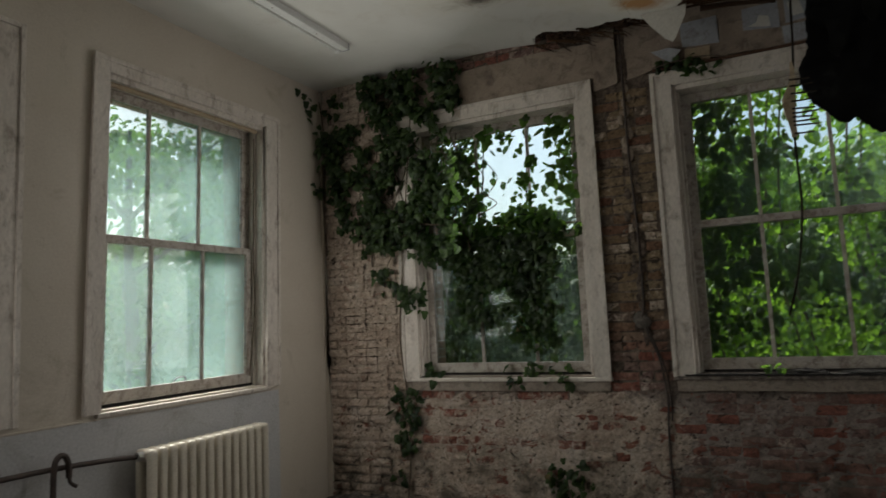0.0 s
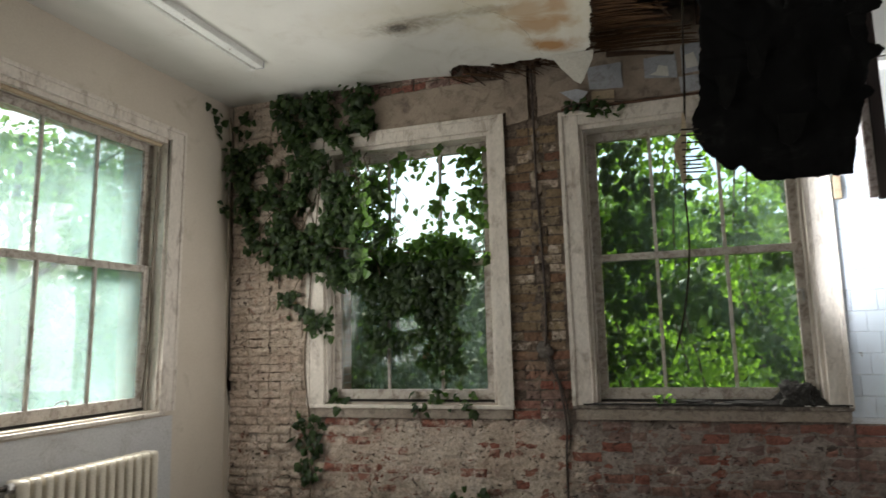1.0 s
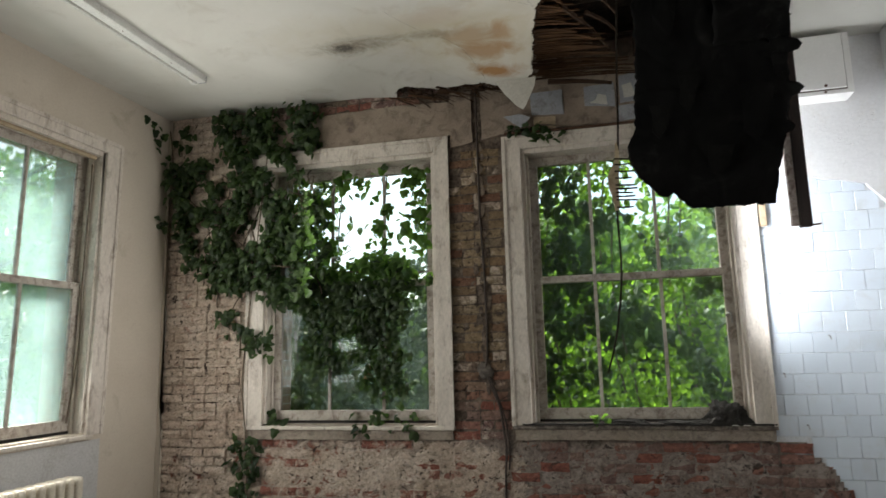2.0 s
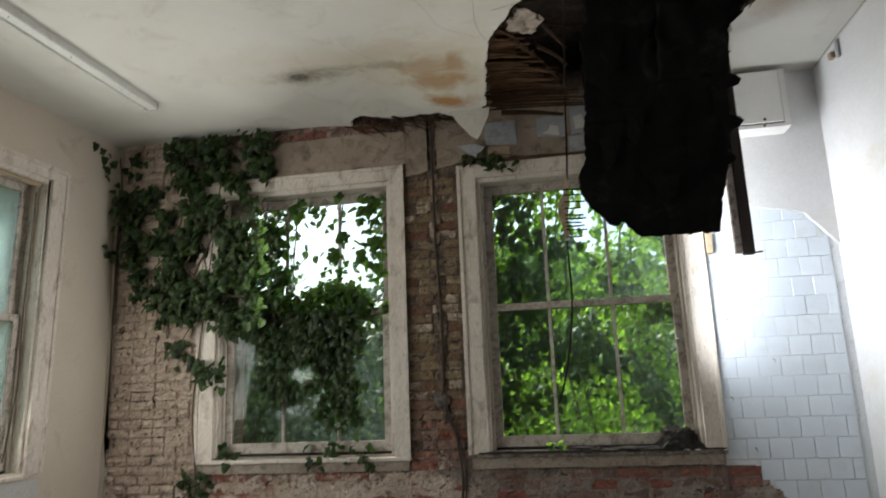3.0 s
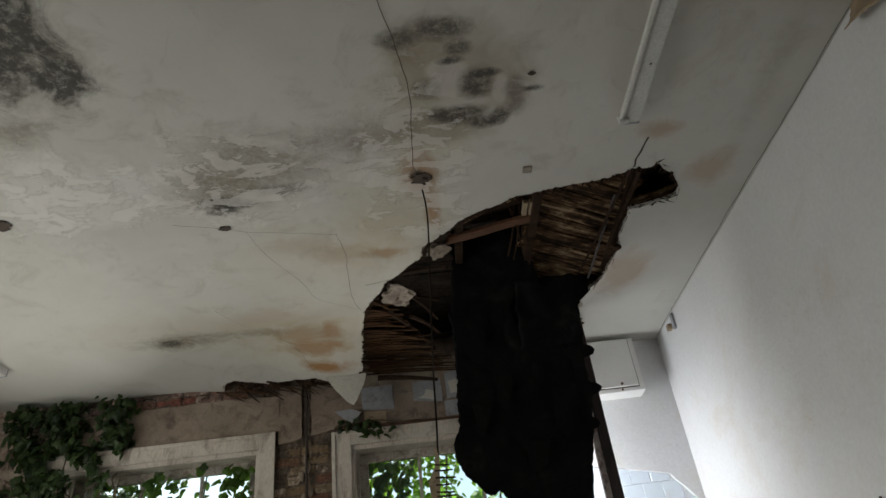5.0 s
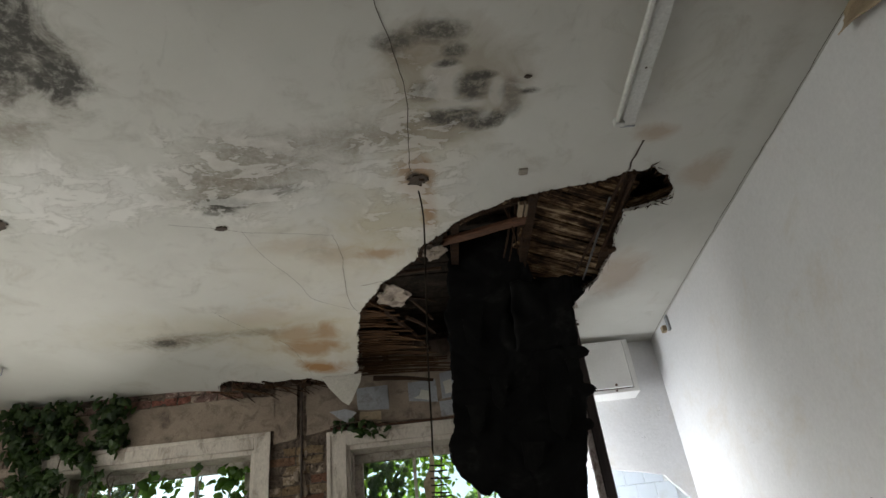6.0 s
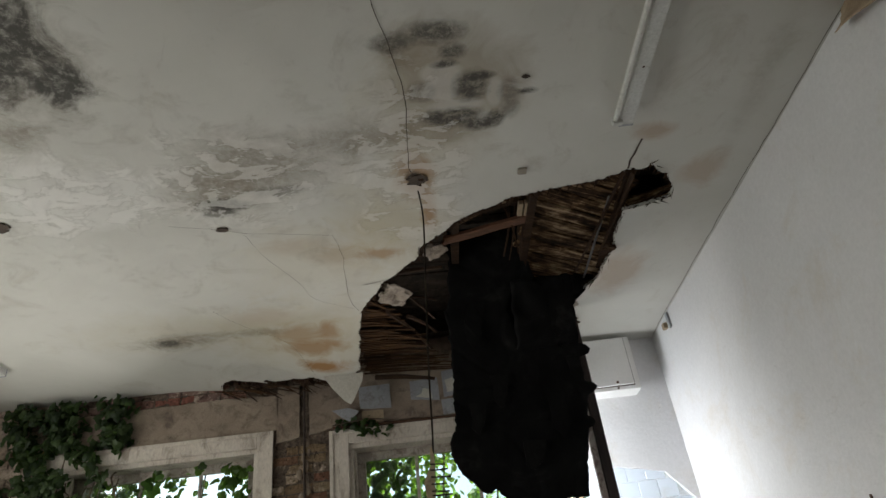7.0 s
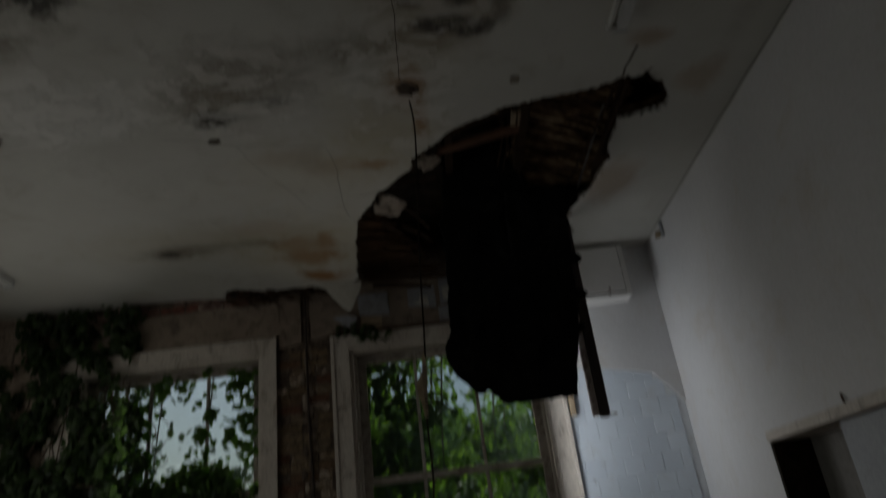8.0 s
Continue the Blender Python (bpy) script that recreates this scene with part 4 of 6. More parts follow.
tagged(felt, "torn black roofing felt hanging through the ceiling hole", "roofing felt")


def felt_fold():
    bm = bmesh.new()
    grid = []
    for j in range(15):
        row = []
        for i in range(15):
            u, v = i / 14, j / 14
            x = 1.95 + 0.42 * u + 0.03 * noise.noise((v * 4, 3, 0))
            z = 3.98 - 0.40 * v - 0.05 * noise.noise((u * 5, 9, 0))
            row.append(bm.verts.new((x, 4.42 + 0.24 * v + 0.05 * noise.noise((u * 3, v * 3, 4)), z)))
        grid.append(row)
    for a, b in zip(grid, grid[1:]):
        for i in range(14):
            bm.faces.new((a[i], a[i + 1], b[i + 1], b[i]))
    return bm


for k, (x, z, w, h, lean) in enumerate(((1.60, 3.75, 0.16, 0.30, 0.06), (1.75, 3.35, 0.12, 0.22, 0.05), (2.1, 3.2, 0.2, 0.35, 0.05), (1.58, 3.2, 0.12, 0.2, 0.07), (2.15, 3.75, 0.2, 0.25, 0.07), (1.9, 2.95, 0.16, 0.18, 0.04), (2.28, 3.45, 0.09, 0.14, 0.05))):
    y = float(np.interp(-z, [-4.3, -4.07, -3.84, -3.51, -3.17, -2.88, -2.6], [4.22, 4.40, 4.55, 4.75, 4.90, 5.0, 5.05])) - 0.035
    tear = roughened([(x, z + h * 0.5), (x + w, z + h * 0.45), (x + w * 0.8, z - h * 0.2), (x + w * 0.45, z - h * 0.5), (x + w * 0.1, z - h * 0.25)], 0.04, 0.018, k)
    part("torn_flap", flat_piece(tear, 0.004, lambda u, v, q, y=y, z=z, lean=lean: Vector((u, y + q - (v - z) * 0.5 - lean * max(0, z - v) * 2 + 0.01 * noise.noise((u * 9, v * 9, 0)), v))), M_FELTFACE if k % 2 else M_FELT, felt)
part("fold", thickened(felt_fold(), 0.004), M_FELT, felt, smooth=True)

tagged(part("peeled_paper", thickened(peeled_paper(), 0.006), M_BOARD, smooth=True), "curled brown lining peeling off the wall head", "peeling paper")
batten = thing("hanging_batten", "dark brown roof batten hanging loose beside the felt", "timber")
part("batten", boxed((2.44, 5.10, 2.52), (2.51, 5.15, 4.3), 0.006), M_DARKWOOD, batten)
part("fillet", boxed((2.392, 5.108, 2.53), (2.437, 5.14, 4.2), 0.004), M_PEELED, batten, "edge strip with peeling pale paint")
part("nail", tube([(2.50, 5.12, 2.53), (2.56, 5.12, 2.535)], 0.006, 6), M_RUST, batten)
batten.matrix_world = Matrix.Identity(4)

# ---- hanging wire with a nailed scrap ----
wire = thing("hanging_wire", "thin rusty wire hanging from a ceiling hole", "wire")
part("strand", tube(smooth_path([(1.385, 3.42, 4.09), (1.40, 3.45, 3.9), (1.375, 3.46, 3.5), (1.345, 3.48, 3.05), (1.33, 3.5, 2.72), (1.305, 3.5, 2.38), (1.305, 3.5, 2.1), (1.27, 3.5, 1.85), (1.225, 3.5, 1.69)], 5), 0.0045, 6), M_VOID, wire)
scrap = thing("nailed_scrap", "splintered wood scrap with a row of bent nails", "wood scrap")


def scrap_mesh():
    bm = bmesh.new()
    out = [(1.300, 2.64), (1.318, 2.735), (1.33, 2.74), (1.335, 2.70), (1.328, 2.62), (1.325, 2.56), (1.318, 2.48), (1.32, 2.385), (1.295, 2.38), (1.285, 2.44), (1.265, 2.50), (1.26, 2.56), (1.285, 2.61)]
    out = [(1.31 + (u - 1.31) * 0.72, 2.37 + (v - 2.38) * 0.84) for u, v in out]
    bm = flat_piece(roughened(out, 0.012, 0.007, 3), 0.015, lambda u, v, w: Vector((u, 3.485 + w, v)))
    return bm


part("board", scrap_mesh(), M_PALEWOOD, scrap)
for i, z in enumerate((2.59, 2.565, 2.535, 2.505, 2.475, 2.458, 2.442, 2.425, 2.41, 2.378)):
    part("nail", tube([(1.305, 3.48, z + 0.004), (1.335, 3.475, z), (1.372 + 0.010 * (i % 3), 3.465, z - 0.006 + 0.004 * (i % 2))], 0.0036, 5), M_VOID, scrap)


# ---- windows ----
def sash(parent, lift, u0, u1, v0, v1, w0, w1, bars, top, bottom, glass, side=0.085):
    bm = bmesh.new()
    for r in ((u0, u0 + side, v0, v1, w0, w1), (u1 - side, u1, v0, v1, w0, w1),
              (u0 + side - 0.004, u1 - side + 0.004, v1 - top, v1, w0 + 0.002, w1 - 0.002), (u0 + side - 0.004, u1 - side + 0.004, v0, v0 + bottom, w0 + 0.002, w1 - 0.002)):
        p, q = lift(r[0], r[2], r[4]), lift(r[1], r[3], r[5])
        box(bm, [min(a, b) for a, b in zip(p, q)], [max(a, b) for a, b in zip(p, q)], 0.006, 2)
    s = part("sash", bm, M_SASH, parent)
    edges = [u0 + side] + list(bars) + [u1 - side]
    for b in bars:
        part("muntin", span(lift, b - 0.013, b + 0.013, v0 + bottom - 0.004, v1 - top + 0.004, w0 + 0.006, w1 - 0.006, 0.005, 2), M_SASH, s)
    for a, b in zip(edges, edges[1:]):
        m = (w0 + w1) / 2
        g = part("pane", span(lift, a + 0.008, b - 0.008, v0 + bottom - 0.004, v1 - top + 0.004, m - 0.0015, m + 0.0015), glass, s)
        g.visible_shadow = False
    return s


def sash_window(name, label, lift, win, bars, meet, arch, glass, sill_out, apron=True, sill_paint=None):
    u0, u1, v0, v1 = win
    w = tagged(thing(name, label, "window"), kind="structure")
    # lining of the opening
    part("jamb", span(lift, u0, u0 + 0.03, v0, v1, 0.0, 0.30, 0.003), M_PAINTWOOD, w)
    part("jamb", span(lift, u1 - 0.03, u1, v0, v1, 0.0, 0.30, 0.003), M_PAINTWOOD, w)
    part("head", span(lift, u0 + 0.03, u1 - 0.03, v1 - 0.04, v1, 0.0, 0.30, 0.003), M_PAINTWOOD, w)
    for a, b in ((u0 + 0.03, u0 + 0.052), (u1 - 0.052, u1 - 0.03)):
        part("stop_bead", span(lift, a, b, v0, v1 - 0.04, 0.075, 0.10, 0.004), M_PAINTWOOD, w)
        part("parting_bead", span(lift, a, b - 0.006, v0, v1 - 0.04, 0.146, 0.154, 0.002), M_SASH, w)
    # architrave
    al, ar, at = arch
    part("architrave", span(lift, u0 - al, u0 + 0.004, v0 - 0.02, v1 + at, -0.03, 0.012, 0.006, 2), M_PAINTWOOD, w)
    part("architrave", span(lift, u1 - 0.004, u1 + ar, v0 - 0.02, v1 + at, -0.028, 0.012, 0.006, 2), M_PAINTWOOD, w)
    part("architrave", span(lift, u0 + 0.004, u1 - 0.004, v1 - 0.004, v1 + at, -0.029, 0.012, 0.006, 2), M_PAINTWOOD, w)
    part("outer_moulding", span(lift, u0 - al - 0.012, u0 - al + 0.02, v0 - 0.02, v1 + at + 0.012, -0.042, -0.026, 0.005, 2), M_PAINTWOOD, w)
    part("outer_moulding", span(lift, u1 + ar - 0.02, u1 + ar + 0.012, v0 - 0.02, v1 + at + 0.012, -0.040, -0.024, 0.005, 2), M_PAINTWOOD, w)
    part("outer_moulding", span(lift, u0 - al + 0.02, u1 + ar - 0.02, v1 + at - 0.02, v1 + at + 0.012, -0.041, -0.025, 0.005, 2), M_PAINTWOOD, w)
    # sills
    e = 0.01 if apron else -0.09
    part("sill", span(lift, u0 - al - e, u1 + ar + e, v0 - 0.045, v0 - 0.015, -sill_out, 0.14, 0.007, 2), sill_paint or M_PAINTWOOD, w)
    if apron:
        part("apron", flat_piece(roughened([(u0 - al + 0.01, v0 - 0.125), (u1 + ar - 0.01, v0 - 0.12), (u1 + ar - 0.01, v0 - 0.046), (u0 - al + 0.01, v0 - 0.046)], 0.03, 0.006, u0), 0.03, lambda u, v, d: lift(u, min(v, v0 - 0.046), d - 0.02)), M_SILLBED, w, "rough plaster band below the sill")
    part("outer_sill", span(lift, u0, u1, v0 - 0.05, v0, 0.14, 0.5, 0.006), M_MORTAR, w)
    a, b = u0 + 0.03, u1 - 0.03
    sash(w, lift, a, b, v0 + 0.02, meet + 0.035, 0.102, 0.144, bars, 0.055, 0.085, glass)
    sash(w, lift, a, b, meet - 0.02, v1 - 0.04, 0.156, 0.196, bars, 0.07, 0.05, glass)
    # Solid black strip painted for the shade of the gap under the sash.
    part("draught_strip", span(lift, a, b, v0 - 0.015, v0 + 0.02, 0.10, 0.15, 0.003), M_FELTLUMP, w, "black strip standing in for the dark gap below the sash")
    return w


window_1 = sash_window("window_1", "tall sash window with dusty panes and cream paint", on_left, WIN_A, (3.99, 4.475), 2.385, (0.11, 0.15, 0.09), M_GLASS_DUSTY, 0.035, False)
window_2 = sash_window("window_2", "cream sash window overgrown with ivy inside and out", on_far, WIN_B, (-1.12, -0.63), 2.40, (0.15, 0.12, 0.11), M_GLASS, 0.035)
window_3 = sash_window("window_3", "peeling sash window full of green leaves outside", on_far, WIN_C, (1.155, 1.655), 2.36, (0.14, 0.13, 0.10), M_GLASS_HAZY, 0.035, True, M_SILLROT)
window_4 = sash_window("window_4", "tall sash window with dusty panes beside the first", on_left, WIN_A2, (1.76, 2.25), 2.385, (0.11, 0.13, 0.09), M_GLASS_DUSTY, 0.035, False)
part("sash_handle", tube(smooth_path([(2.10, 5.995, 2.03), (2.115, 5.96, 2.05), (2.13, 5.955, 2.04), (2.135, 5.96, 1.97)], 4), 0.008, 7), M_CHROME, window_3, "dull metal handle")
part("sash_cord", tube(smooth_path([(XL - 0.07, 5.0, 3.4), (XL - 0.08, 5.005, 2.4), (XL - 0.06, 5.0, 1.9), (XL - 0.08, 4.96, 1.34)], 6), 0.006, 6), M_STEM, window_1, "slack grey sash cord")
part("sash_lift", tube(smooth_path([(XL - 0.09, 4.18, 1.37), (XL - 0.07, 4.2, 1.40), (XL - 0.07, 4.27, 1.40), (XL - 0.09, 4.29, 1.37)], 4), 0.005, 6), M_CHROME, window_1, "dull metal lift")
part("blind_roller", tube([(XL - 0.05, 3.55, 3.455), (XL - 0.05, 5.0, 3.455)], 0.018, 10), M_BOARD, window_1, "bare wooden blind roller")

# the side window is sheared to fit the camera's view, where it leans
shear = Matrix(((1, 0, 0, 0), (0, 1, 0.024, -0.024 * 2.38), (0, 0, 1, 0), (0, 0, 0, 1)))
for o in window_1.children_recursive:
    o.data.transform(shear)

# ---- far wall: mortar bed, lintel, patches ----
STUB = [(2.36, 1.14), (2.50, 1.13), (2.60, 1.09), (2.62, 0.98), (2.70, 0.93), (2.76, 0.78), (2.86, 0.6), (2.9, 0.0)]


def stub_edge(z):
    """Where the brick facing below the sill breaks off."""
    pts = sorted((b, a) for a, b in STUB)
    return float(np.interp(z, [p[0] for p in pts], [p[1] for p in pts]))


def far_face():
    """The rough mortar bed between and over the bricks."""
    step = 0.02
    xs, zs = np.arange(XL, 2.96, step), np.arange(-0.02, ROOF - 0.4, step)
    index, verts, faces = {}, [], []

    def vert(i, j):
        if (i, j) not in index:
            x, z = float(xs[i]), float(zs[j])
            low = 1 / (1 + math.exp((z - 1.12) * 18))
            wl = 1 / (1 + math.exp((x + 1.75) * 12))
            y = YF + 0.011 - 0.009 * low * (1 - wl) + 0.012 * wl
            y += 0.008 * noise.noise((x * 7, z * 9, 0)) + 0.007 * noise.noise((x * 20, z * 26, 4))
            y -= low * 0.014 * noise.noise((x * 3.1, z * 4.2, 9))
            pier = math.exp(-((x - 0.30) / 0.16) ** 2) * low
            y -= 0.02 * pier * (0.5 + noise.noise((x * 12, z * 7, 3)))
            index[i, j] = len(verts)
            verts.append((x, y, z))
        return index[i, j]
    for i in range(len(xs) - 1):
        for j in range(len(zs) - 1):
            cx, cz = xs[i] + step / 2, zs[j] + step / 2
            if any(u0 - 0.03 < cx < u1 + 0.03 and v0 - 0.03 < cz < v1 + 0.03 for u0, u1, v0, v1 in (WIN_B, WIN_C)):
                continue
            if cx > 2.33 and (cz > 1.12 or cx > stub_edge(cz) + 0.012 * noise.noise((cz * 20, 0, 0))):
                continue
            faces.append((vert(i, j), vert(i + 1, j), vert(i + 1, j + 1), vert(i, j + 1)))
    me = bpy.data.meshes.new("mortar_bed")
    me.from_pydata(verts, [], faces)
    me.shade_smooth()
    me.materials.append(M_BED)
    return me


bed = new("mortar_bed", far_face())
bed.parent = wall_north
part("lintel", flat_piece(roughened([(-1.88, 3.63), (0.03, 3.63), (0.03, 3.93), (-0.4, 3.95), (-1.88, 3.93)], 0.08, 0.008), 0.04, lambda u, v, w: on_far(u, v, w - 0.012)), M_CONCRETE, wall_north, "brown concrete lintel")
part("render_patch", flat_piece(roughened([(0.03, 3.52), (0.22, 3.55), (0.22, 4.2), (0.03, 4.2)], 0.06, 0.012, 3), 0.03, lambda u, v, w: on_far(u, v, w - 0.010)), M_CONCRETE, wall_north)
part("render_patch", flat_piece(roughened([(0.30, 3.56), (0.50, 3.60), (0.60, 3.62), (2.42, 3.56), (2.42, 4.3), (0.30, 4.3)], 0.06, 0.012, 5), 0.03, lambda u, v, w: on_far(u, v, w - 0.010)), M_CONCRETE, wall_north)
for poly, m in (([(0.73, 3.73), (0.99, 3.71), (0.985, 3.92), (0.72, 3.92)], M_GREYPAINT), ([(1.16, 3.76), (1.40, 3.73), (1.40, 3.93), (1.16, 3.92)], M_GREYPAINT), ([(1.20, 3.78), (1.34, 3.75), (1.33, 3.83), (1.27, 3.85), (1.25, 3.80)], M_WHITEPATCH),
                ([(1.42, 3.60), (1.9, 3.62), (1.9, 3.74), (1.41, 3.73)], M_GREYPAINT), ([(1.44, 3.75), (1.58, 3.76), (1.58, 4.0), (1.44, 3.98)], M_GREYPAINT), ([(1.47, 3.79), (1.56, 3.80), (1.53, 3.92), (1.46, 3.90)], M_WHITEPATCH),
                ([(0.74, 3.60), (0.92, 3.60), (0.92, 3.70), (0.74, 3.71)], M_BOARD), ([(1.66, 3.72), (1.9, 3.72), (1.9, 3.95), (1.66, 3.95)], M_GREYPAINT)):
    part("paint_patch", flat_piece(roughened(poly, 0.03, 0.006, 2), 0.02, lambda u, v, w, o=(0.0 if m is M_GREYPAINT else 0.003): on_far(u, v, w - 0.014 - o)), m, wall_north)
part("torn_card", flat_piece(roughened([(0.50, 3.72), (0.63, 3.73), (0.72, 3.70), (0.64, 3.62), (0.58, 3.66)], 0.03, 0.006, 8), 0.004, lambda u, v, w: Vector((u, YF - 0.06 + w - (v - 3.7) * 0.4, v))), M_GREYPAINT, wall_north, "torn grey card")
part("corner_plaster", flat_piece(roughened([(XL, 0.0), (XL + 0.045, 0.0), (XL + 0.05, 1.1), (XL + 0.02, 1.4), (XL + 0.035, 2.2), (XL + 0.015, 3.2), (XL + 0.03, 4.05), (XL, 4.05)], 0.05, 0.008, 6), 0.03, lambda u, v, w: on_far(max(u, XL), v, w - 0.022)), M_PLASTER_L, wall_north, "ragged plaster edge in the corner")
rod = tagged(part("iron_rod", tube([(0.50, 5.865, 3.585), (1.2, 5.87, 3.575), (2.36, 5.865, 3.575)], 0.011, 8), M_RUST), "rusty iron rod along the window head", "rod")

# ---- conduit standing in for the chase on the pier ----
conduit = thing("wall_conduit", "dark conduit bent down the brick pier in place of a chase", "conduit")
# Upper run: a dark pipe in place of the chase's shaded groove.
part("pipe", tube(smooth_path([(0.262, 5.875, 4.05), (0.262, 5.885, 3.5), (0.265, 5.885, 2.95), (0.285, 5.89, 2.4), (0.29, 5.885, 1.85), (0.27, 5.885, 1.66)], 5), 0.009, 8), M_DARKMETAL, conduit)
part("pipe", tube(smooth_path([(0.27, 5.88, 1.66), (0.32, 5.87, 1.52), (0.375, 5.87, 1.38), (0.40, 5.872, 1.22), (0.415, 5.875, 1.05), (0.40, 5.88, 0.8), (0.40, 5.88, 0.3)], 5), 0.009, 8), M_DARKMETAL, conduit)
part("pipe", tube(smooth_path([(0.30, 5.88, 1.62), (0.345, 5.876, 1.5), (0.395, 5.876, 1.36), (0.425, 5.876, 1.22), (0.44, 5.88, 1.05), (0.43, 5.885, 0.9)], 5), 0.006, 8), M_DARKMETAL, conduit)
for i in range(34):
    z = 3.5 - i * 0.06
    x = 0.262 + (0.025 if z < 2.4 else 0.0)
    shift = random.uniform(-0.045, 0.045)
    bm = bmesh.new()
    bmesh.ops.create_icosphere(bm, subdivisions=2, radius=0.024)
    for v in bm.verts:
        k = 1 + 0.8 * noise.noise(v.co * 30 + Vector((i, 0, 0)))
        v.co = Vector((v.co.x * 0.9 * k + x + shift, v.co.y * 0.35 * k + 5.900, v.co.z * 1.9 * k + z))
    part("mortar_smear", bm, M_CONCRETE if z > 2.9 else M_BED, conduit)
# Dark lump put where the pier has a ragged dark hole.
bm = bmesh.new()
bmesh.ops.create_icosphere(bm, subdivisions=3, radius=0.065)
for v in bm.verts:
    k = 1 + 0.5 * noise.noise(v.co * 14)
    v.co = Vector((v.co.x * k + 0.265, v.co.y * 0.4 * k + 5.893, v.co.z * k + 1.66))
part("joint", bm, M_RUBBLE, conduit, "dark lump standing in for a ragged hole")

# ---- tiled part of the far wall ----
tiled = part("wall_tiling", boxed((2.34, YF + 0.012, -0.02), (XR, YF + 0.035, 3.2)), M_GROUT)
tagged(tiled, "pale blue-white glazed wall tiles with wavy joints", "wall tiles", kind="structure")
TILE_TOP = [(2.30, 3.06), (2.63, 3.03), (2.9, 2.99), (3.10, 2.94), (3.2, 2.83), (3.34, 2.68)]
upper = flat_piece(roughened([(2.30, 3.06), (2.45, 3.08), (2.63, 3.03), (2.9, 2.99), (3.10, 2.94), (3.2, 2.83), (XR, 2.68), (XR, ROOF - 0.3), (2.30, ROOF - 0.3)], 0.05, 0.010, 4), 0.05, lambda u, v, w: on_far(min(u, XR), v, w - 0.026))
tagged(part("wall_plaster", upper, M_PLASTER_R), "white plaster with a ragged lower edge above tiles", "wall plaster", kind="structure")

# ---- box, hook, door in the right corner ----
cab = thing("wall_box", "white painted service box high in the corner", "wall box")
part("body", boxed((2.58, 5.70, 3.57), (3.05, 5.90, 4.03), 0.008, 2), M_BOX, cab)
# Dark plate behind the lid whose rim paints in the shadow line.
part("seam", boxed((2.603, 5.694, 3.600), (3.004, 5.703, 4.018), 0.001), M_GAPDARK, cab, "dark plate painted as the lid's shadow gap")
lid = part("door", boxed((2.61, 5.678, 3.607), (2.997, 5.693, 4.012), 0.005, 2), M_BOX, cab)
part("screw", tube([(2.86, 5.672, 3.63), (2.86, 5.680, 3.63)], 0.011, 10), M_RUST, lid)
part("screw", tube([(2.86, 5.70, 3.588), (2.86, 5.694, 3.588)], 0.009, 10), M_RUST, cab)
hook = thing("wall_bracket", "short grey bracket stub near the ceiling", "bracket")
part("plate", boxed((XR - 0.02, 5.36, 3.93), (XR + 0.002, 5.40, 4.06), 0.004), M_GREYPAINT, hook)
part("stub", boxed((XR - 0.035, 5.45, 3.96), (XR + 0.002, 5.50, 4.01), 0.006, 2), M_BOARD, hook)

door_1 = tagged(thing("door_1", "dark doorway with a worn frame and blue-grey door", "door"), kind="structure")
part("frame_head", boxed((XR - 0.03, DOOR[0] - 0.05, 2.18), (XR + 0.30, DOOR[1] + 0.01, 2.24), 0.006), M_PAINTWOOD, door_1)
# Far post is near-black: the shadow on the jamb is put into its colour.
part("frame_post", boxed((XR - 0.012, DOOR[1] - 0.015, 0.0), (XR + 0.28, DOOR[1] + 0.02, 2.185), 0.004), M_VOID, door_1)
part("frame_post", boxed((XR - 0.02, DOOR[0] - 0.05, 0.0), (XR + 0.28, DOOR[0] + 0.03, 2.185), 0.004), M_PAINTWOOD, door_1)
part("door_leaf", boxed((XR + 0.02, DOOR[0] + 0.035, 0.01), (XR + 0.065, 3.90, 2.175), 0.004), M_DOORBLUE, door_1)
part("back_panel", boxed((XR + 0.22, 3.85, 0.0), (XR + 0.30, DOOR[1], 2.2), 0.004), M_DOORGREY, door_1)
part("hook", tube([(XR - 0.01, 3.74, 2.24), (XR - 0.012, 3.74, 2.29)], 0.006, 6), M_RUST, door_1)
closet = part("wall_closet", boxed((XR + 0.3, 2.7, -0.02), (XR + 0.4, 4.9, 2.6)), M_PLASTER_B)
tagged(closet, "plain wall closing the doorway", "wall", kind="structure")

# ---- lamps ----
def batten_lamp(x, y0, y1, label):
    l = thing("fluorescent_lamp", label, "ceiling lamp", "ceiling lamps")
    part("housing", boxed((x - 0.036, y0, H - 0.055), (x + 0.036, y1, H + 0.006), 0.006, 2), M_ENAMEL, l)
    lit = part("tube", tube([(x - 0.062, y0 + 0.05, H - 0.055), (x - 0.062, y1 - 0.05, H - 0.055)], 0.013, 10), M_TUBE, l)
    for y in (y0 + 0.02, y1 - 0.05):
        part("lamp_holder", boxed((x - 0.078, y, H - 0.075), (x - 0.026, y + 0.03, H - 0.03), 0.005), M_ENAMEL, lit)
    part("end_cap", boxed((x - 0.038, y1 - 0.01, H - 0.058), (x + 0.038, y1 + 0.006, H + 0.004), 0.004), M_GREYPAINT, l)
    for k in range(3):
        y = y0 + (y1 - y0) * (0.25 + 0.27 * k)
        part("screw", boxed((x - 0.005, y, H - 0.059), (x + 0.005, y + 0.010, H - 0.054), 0.002), M_RUST, l)
    return l


batten_lamp(-1.845, 3.2, 5.10, "unlit white fluorescent batten on the yellowed ceiling")
batten_lamp(2.455, 1.15, 3.0, "unlit white fluorescent batten beside mould stains")

# ---- radiator and pipes ----
rad = thing("radiator", "cream cast-iron column radiator below the window", "radiator")


